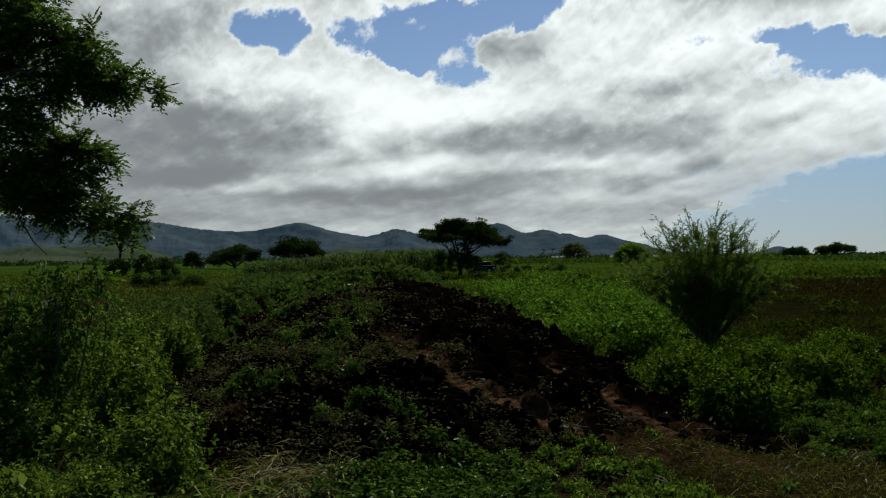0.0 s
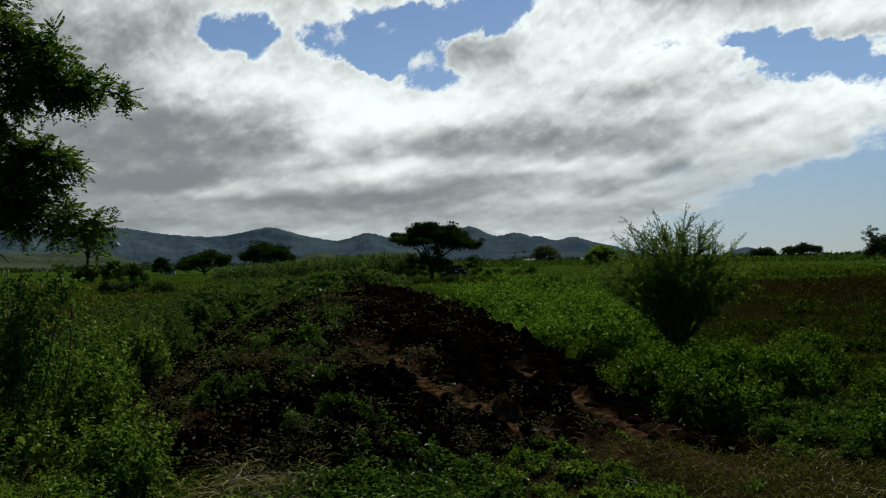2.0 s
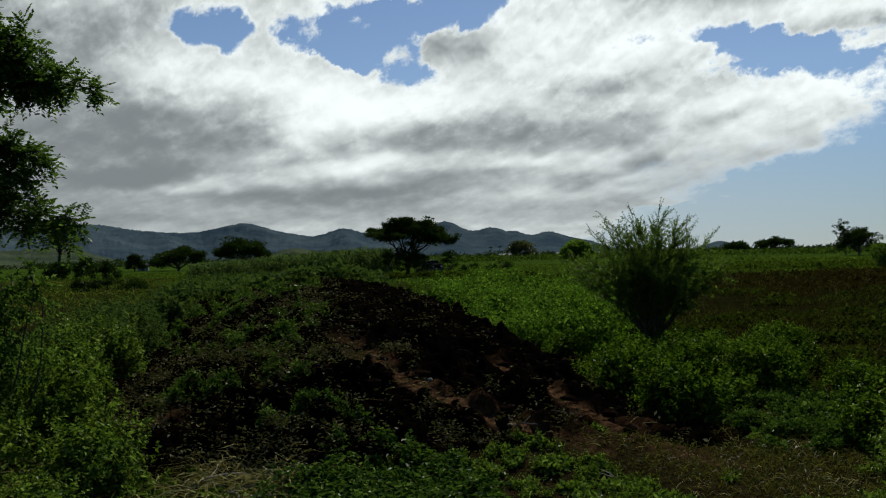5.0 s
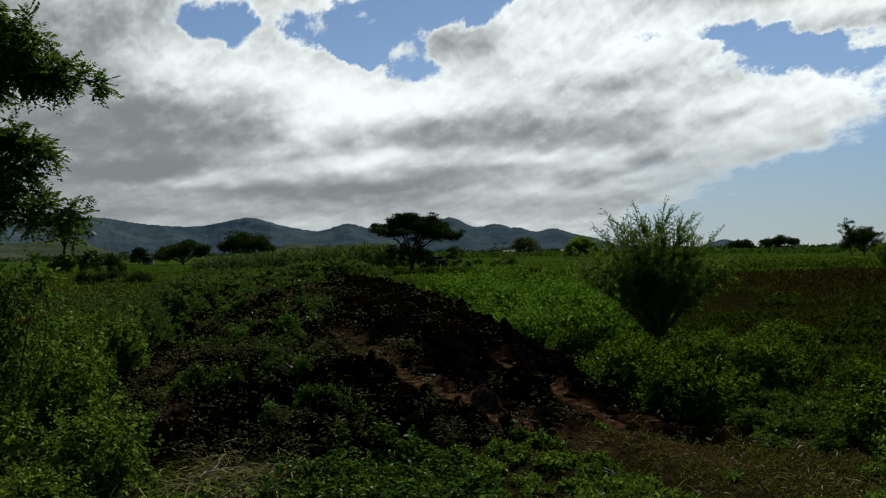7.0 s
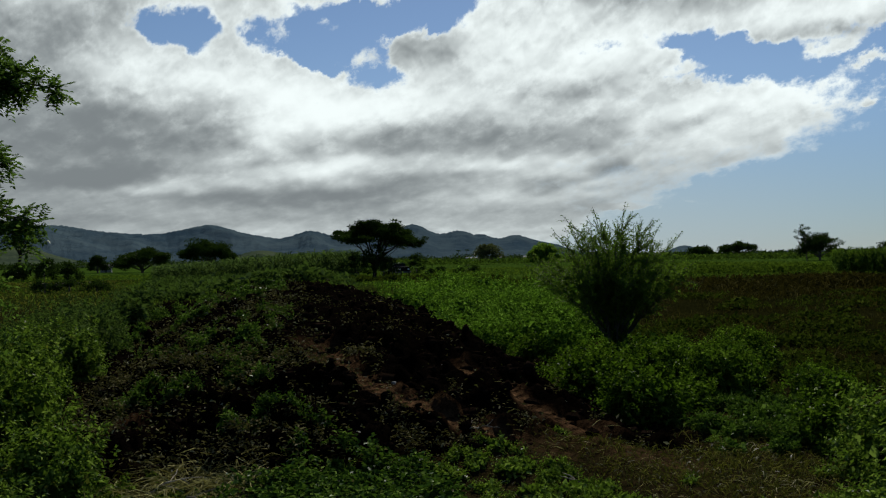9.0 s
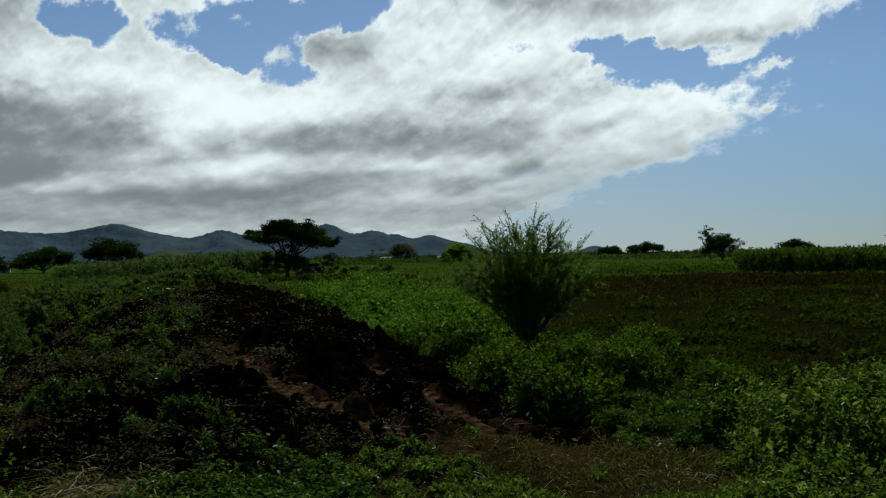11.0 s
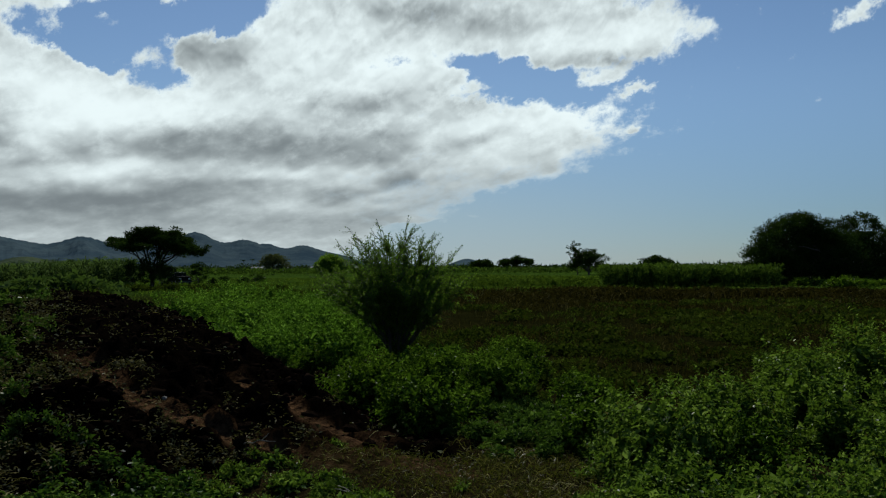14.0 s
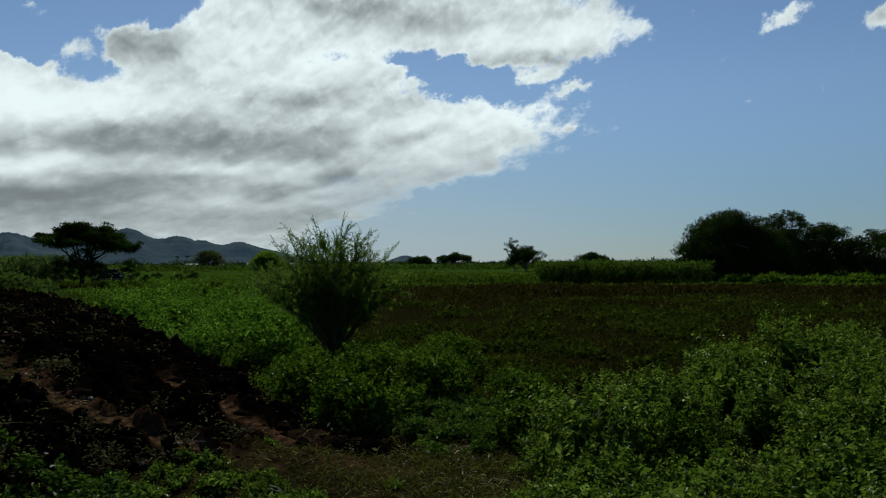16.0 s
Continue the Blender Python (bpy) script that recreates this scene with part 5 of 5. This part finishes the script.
def make_clods():
    rng = np.random.default_rng(91)
    ico = np.array([(0, 0, 1), (0.894, 0, 0.447), (0.276, 0.851, 0.447), (-0.724, 0.526, 0.447), (-0.724, -0.526, 0.447), (0.276, -0.851, 0.447),
                    (0.724, 0.526, -0.447), (-0.276, 0.851, -0.447), (-0.894, 0, -0.447), (-0.276, -0.851, -0.447), (0.724, -0.526, -0.447), (0, 0, -1)])
    faces = [(0, 1, 2), (0, 2, 3), (0, 3, 4), (0, 4, 5), (0, 5, 1), (1, 6, 2), (2, 7, 3), (3, 8, 4), (4, 9, 5), (5, 10, 1), (6, 7, 2), (7, 8, 3), (8, 9, 4), (9, 10, 5), (10, 6, 1), (11, 7, 6), (11, 8, 7), (11, 9, 8), (11, 10, 9), (11, 6, 10)]
    n = 3200
    p = scatter(n, (-6, 3.4, 6.0, 34), lambda x, y: soil_zone(x, y) * (1 - 0.5 * path_zone(x, y)) * np.clip(10 / y, 0.12, 1) ** 1.5, rng)
    s = rng.lognormal(-3.35, 0.65, n).clip(0.01, 0.07) * np.interp(p[:, 1], (7, 30), (1, 1.5))
    shape = ico[None] * rng.uniform(0.4, 1.45, (n, 12, 1)) * np.stack([rng.uniform(0.8, 1.4, n), rng.uniform(0.8, 1.4, n), rng.uniform(0.5, 0.9, n)], -1)[:, None]
    v = shape * s[:, None, None] + np.column_stack([p, height(p[:, 0], p[:, 1]) - s * 0.05])[:, None]
    near = np.argsort(p[:, 1] - 12.0 * s)[:260]
    forms = [mesh_object_data("clod", shape[k] - np.array([0, 0, 0.05]), faces, M_CLOD) for k in near[:16]]
    ground = bpy.data.objects["ground"]
    for k in near:
        ob = new("clod", forms[int(k) % 16])
        ob.matrix_world = pose(p[k, 0], p[k, 1], float(height(p[k, 0], p[k, 1])), 0, 0, rng.uniform(0, 360)) @ Matrix.Scale(float(s[k]), 4)
        ob.parent = ground
    v = np.delete(v, near, 0)
    tagged(fast_object("earth_clods", v, faces, M_CLOD), "dark crumbly clods of turned earth on the heap", "soil", kind="stuff")
    # loose stalks and roots
    n = 500
    p = scatter(n, (-4.6, 3.6, 5.6, 24), lambda x, y: (soil_zone(x, y) + 0.12) * np.clip(10 / y, 0.25, 1), rng)
    a = rng.uniform(0, math.pi, n)
    way = np.stack([np.cos(a), np.sin(a), rng.normal(0.12, 0.22, n)], -1)
    L = rng.uniform(0.06, 0.26, n)
    at = np.column_stack([p, height(p[:, 0], p[:, 1]) + 0.03])
    pts = blades(at, way, L * 0.7, 0.006 * np.maximum(1, p[:, 1] / 9), rng, 0.3)
    tagged(blade_object("dead_stalks", pts, M_STRAW), "broken pale stalks and roots lying on the earth", "debris", kind="stuff")


make_clods()


def make_twig(x, y, span, turn, seed):
    rng = np.random.default_rng(seed)
    z = float(height(x, y)) + 0.03
    way = np.array([math.cos(turn), math.sin(turn), 0.12]) * span
    line = bent((0, 0, 0), way, rng, 6, 0.09, -0.06)
    t = Tubes().add(line, np.linspace(0.009, 0.003, 7), 6)
    for k in (2, 3, 4):
        side = np.array([-way[1], way[0], 0.25 * span]) * rng.uniform(0.25, 0.5) * rng.choice((-1, 1)) + way * 0.25
        t.add(bent(line[k], line[k] + side, rng, 4, 0.08), np.linspace(0.005, 0.002, 5), 5)
    ob = t.make("dead_twig", M_TWIG_DEAD)
    ob.location = (x, y, z)
    tagged(ob, "bleached forked dead twig lying among the weeds", "twig", "dead twigs")


M_TWIG_DEAD = plain_material("bleached dead wood", (0.10, 0.088, 0.066), (0.25, 0.22, 0.17), 14, 0.9, 0.4)
for k, (x, y, span, turn) in enumerate(((-1.45, 5.9, 0.42, 0.5), (-1.2, 5.75, 0.5, -0.6), (-1.75, 6.1, 0.35, 2.4), (-1.0, 6.0, 0.4, 0.2), (-2.5, 5.9, 0.35, 1.1), (0.9, 6.7, 0.28, 0.7), (1.6, 5.7, 0.26, 2.0))):
    make_twig(x, y, span, turn, 400 + k)


def stone(name, x, y, size, seed, label):
    rng = np.random.default_rng(seed)
    bm = bmesh.new()
    bmesh.ops.create_icosphere(bm, subdivisions=2, radius=size)
    for v in bm.verts:
        v.co *= 1 + 0.35 * noise.noise(v.co * (1.3 / size) + Vector((seed, 0, 0)))
        v.co.z *= 0.7
    me = bpy.data.meshes.new(name)
    bm.to_mesh(me)
    bm.free()
    me.materials.append(M_STONE)
    ob = new(name, me)
    ob.matrix_world = pose(x, y, float(height(x, y)) + size * 0.3, 0, 0, rng.uniform(0, 360))
    tagged(ob, label, "stone", "stones on the heap")


for k, (x, y, s) in enumerate([(0.0, 6.75, 0.028), (0.32, 8.0, 0.026), (-1.05, 6.9, 0.024), (1.7, 8.7, 0.024), (0.9, 9.4, 0.026), (-0.55, 7.6, 0.022)]):
    stone("stone", x, y, s, k + 1, "pale grey stone lying in the dark earth")


# ---- the parked car under the tree ----
def box_mesh(bm, size, at, taper=(1, 1), bevel=0.05, segments=2):
    made = bmesh.ops.create_cube(bm, size=1)["verts"]
    for v in made:
        up = v.co.z > 0
        v.co = Vector((v.co.x * size[0] * (taper[0] if up else 1), v.co.y * size[1] * (taper[1] if up else 1), v.co.z * size[2])) + Vector(at)
    edges = list({e for v in made for e in v.link_edges})
    if bevel:
        bmesh.ops.bevel(bm, geom=edges, offset=bevel, segments=segments, profile=0.6, affect="EDGES")


def part(name, bm, mat, parent, label=""):
    me = bpy.data.meshes.new(name)
    bm.to_mesh(me)
    bm.free()
    me.materials.append(mat)
    ob = new(name, me)
    ob.parent = parent
    if label:
        tagged(ob, label)
    return ob


def boxed(name, size, at, mat, parent, taper=(1, 1), bevel=0.03, label=""):
    bm = bmesh.new()
    box_mesh(bm, size, at, taper, bevel)
    return part(name, bm, mat, parent, label)


def glossy(name, colour, rough, metal=0.0):
    return plain_material(name, tuple(c * 0.85 for c in colour), colour, 4, rough, 0.02, metal, 0.15)


def make_car():
    paint, pale, glass = glossy("dark car paint", (0.004, 0.0045, 0.005), 0.9), glossy("grey car roof", (0.05, 0.055, 0.06), 0.6), glossy("dark car glass", (0.012, 0.015, 0.018), 0.05)
    rubber, steel, lamp = glossy("tyre rubber", (0.015, 0.015, 0.015), 0.8), glossy("wheel steel", (0.4, 0.4, 0.42), 0.3, 0.9), glossy("lamp glass", (0.75, 0.78, 0.8), 0.1)
    car = thing("car", 2.85, 97.0, float(height(2.85, 97.0)), "dark open-sided jeep with a flat roof beside the tree", "car")
    body = boxed("body", (1.68, 3.7, 0.62), (0, 0, 0.66), paint, car, (0.95, 0.97), 0.09)
    boxed("bonnet", (1.45, 1.15, 0.18), (0, -1.2, 1.02), paint, car, (0.92, 0.95), 0.06)
    boxed("bumper", (1.7, 0.16, 0.2), (0, -1.92, 0.45), pale, body, (1, 1), 0.04, "grey front bumper")
    boxed("windscreen", (1.4, 0.05, 0.56), (0, -0.48, 1.22), glass, car, (0.92, 1), 0.01, "upright glass windscreen")
    for sy in (0.25, 1.25):
        boxed("seat", (1.3, 0.5, 0.16), (0, sy, 1.02), glass, car, (1, 1), 0.04)
        boxed("backrest", (1.3, 0.12, 0.42), (0, sy + 0.27, 1.2), glass, car, (0.96, 1), 0.04)
    boxed("roof", (1.42, 2.1, 0.07), (0, 0.58, 1.58), pale, car, (0.95, 0.96), 0.03, "grey flat roof")
    for sx in (-0.68, 0.68):
        for sy in (-0.42, 0.6, 1.5):
            boxed("roof_pillar", (0.07, 0.09, 0.62), (sx * 0.99, sy, 1.24), paint, car, (0.9, 1), 0.01)
        boxed("headlight", (0.22, 0.06, 0.16), (sx * 0.82, -1.86, 0.8), lamp, body, (1, 1), 0.03, "clear headlight")
        boxed("mirror", (0.16, 0.07, 0.12), (sx * 1.28, -0.45, 1.12), paint, car, (1, 1), 0.02)
        for sy in (-1.2, 1.2):
            bm = bmesh.new()
            bmesh.ops.create_cone(bm, cap_ends=True, segments=24, radius1=0.34, radius2=0.34, depth=0.22)
            bmesh.ops.bevel(bm, geom=[e for e in bm.edges if len(e.link_faces) == 2 and e.calc_face_angle() > 1], offset=0.05, segments=2, affect="EDGES")
            bmesh.ops.transform(bm, matrix=pose(sx * 1.12, sy, 0.34, 0, 90, 0), verts=bm.verts)
            tyre = part("tyre", bm, rubber, car)
            bm = bmesh.new()
            bmesh.ops.create_cone(bm, cap_ends=True, segments=20, radius1=0.2, radius2=0.17, depth=0.25)
            bmesh.ops.transform(bm, matrix=pose(sx * 1.12, sy, 0.34, 0, 90, 0), verts=bm.verts)
            part("rim", bm, steel, tyre, "steel wheel rim")
    car.rotation_euler = (0, 0, radians(20))
    car.scale = (0.86, 0.86, 0.86)


make_car()


# ---- fence posts, huts and palms, far off ----
def make_post(x, y, tall, seed):
    rng = np.random.default_rng(seed)
    ob = Tubes().add(bent((0, 0, -0.1), (rng.normal() * 0.06, 0, tall), rng, 3, 0.03), (0.034, 0.032, 0.03, 0.028), 7).make("fence_post", M_POST)
    ob.location = (x, y, float(height(x, y)))
    tagged(ob, "weathered pale wooden fence post beside the tree", "fence post", "posts beside the tree")


M_POST = plain_material("weathered post wood", (0.12, 0.11, 0.09), (0.30, 0.28, 0.24), 6, 0.9, 0.4)
for k in range(7):
    make_post(0.8 + 0.27 * k, 84.6 + 0.1 * k, 0.85 + 0.12 * (k % 3), 200 + k)

M_WALL = plain_material("pale hut wall", (0.16, 0.16, 0.155), (0.28, 0.28, 0.27), 1.2, 0.8, 0.2)
M_ROOF = plain_material("weathered sheet roof", (0.10, 0.10, 0.105), (0.20, 0.20, 0.21), 1.5, 0.8, 0.3, 0.0)
M_DARK = plain_material("dark opening", (0.02, 0.02, 0.02), (0.04, 0.04, 0.04), 2, 0.8, 0.1)


def make_hut(x, y, wide, deep, tall, turn):
    hut = thing("hut", x, y, float(height(x, y)), "small pale farm hut with a low sheet roof", "hut", "far huts")
    hut.rotation_euler = (0, 0, radians(turn))
    wall = boxed("wall", (wide, deep, tall), (0, 0, tall / 2), M_WALL, hut, (1, 1), 0.03)
    bm = bmesh.new()
    e, h = 0.4, tall * 0.4
    v = [bm.verts.new(c) for c in ((-wide / 2 - e, -deep / 2 - e, tall), (wide / 2 + e, -deep / 2 - e, tall), (wide / 2 + e, deep / 2 + e, tall), (-wide / 2 - e, deep / 2 + e, tall), (-wide / 2 - e, 0, tall + h), (wide / 2 + e, 0, tall + h))]
    for f in ((0, 1, 5, 4), (2, 3, 4, 5), (0, 4, 3), (1, 2, 5), (3, 2, 1, 0)):
        bm.faces.new([v[i] for i in f])
    part("roof", bm, M_ROOF, hut)
    for sx in (-0.3, 0.3):
        boxed("window", (wide * 0.16, 0.06, tall * 0.3), (wide * sx, -deep / 2, tall * 0.58), M_DARK, wall, (1, 1), 0)
    boxed("door", (wide * 0.14, 0.06, tall * 0.72), (0, -deep / 2, tall * 0.36), M_DARK, wall, (1, 1), 0)


for x, y, w, turn in ((75, 700, 4.5, 10), (83, 720, 5, -15), (97, 690, 4.2, 30), (121, 700, 4.5, 0), (141, 640, 4.2, 20), (-66, 226, 2.6, 12)):
    make_hut(x, y, w, w * 0.7, 2.4 if w > 4 else 1.5, turn)


def make_palm(x, y, tall, seed):
    rng = np.random.default_rng(seed)
    palm = thing("palm", x, y, float(height(x, y)), "slender distant palm tree with a small crown", "palm", "far palms")
    Tubes().add(bent((0, 0, -0.2), (rng.normal() * 0.5, 0, tall), rng, 5, 0.03), np.linspace(0.3, 0.2, 6), 7).make("trunk", M_BARK, palm)
    n = 22
    a = rng.uniform(0, 2 * math.pi, n)
    way = np.stack([np.cos(a), np.sin(a), rng.uniform(0.0, 0.9, n)], -1)
    blade_object("crown", blades(np.tile([0, 0, tall], (n, 1)), way, 2.6, 0.7, rng, 0.9), M_TREE, palm)


make_palm(66.5, 700, 8.0, 301)
make_palm(74, 705, 8.6, 302)
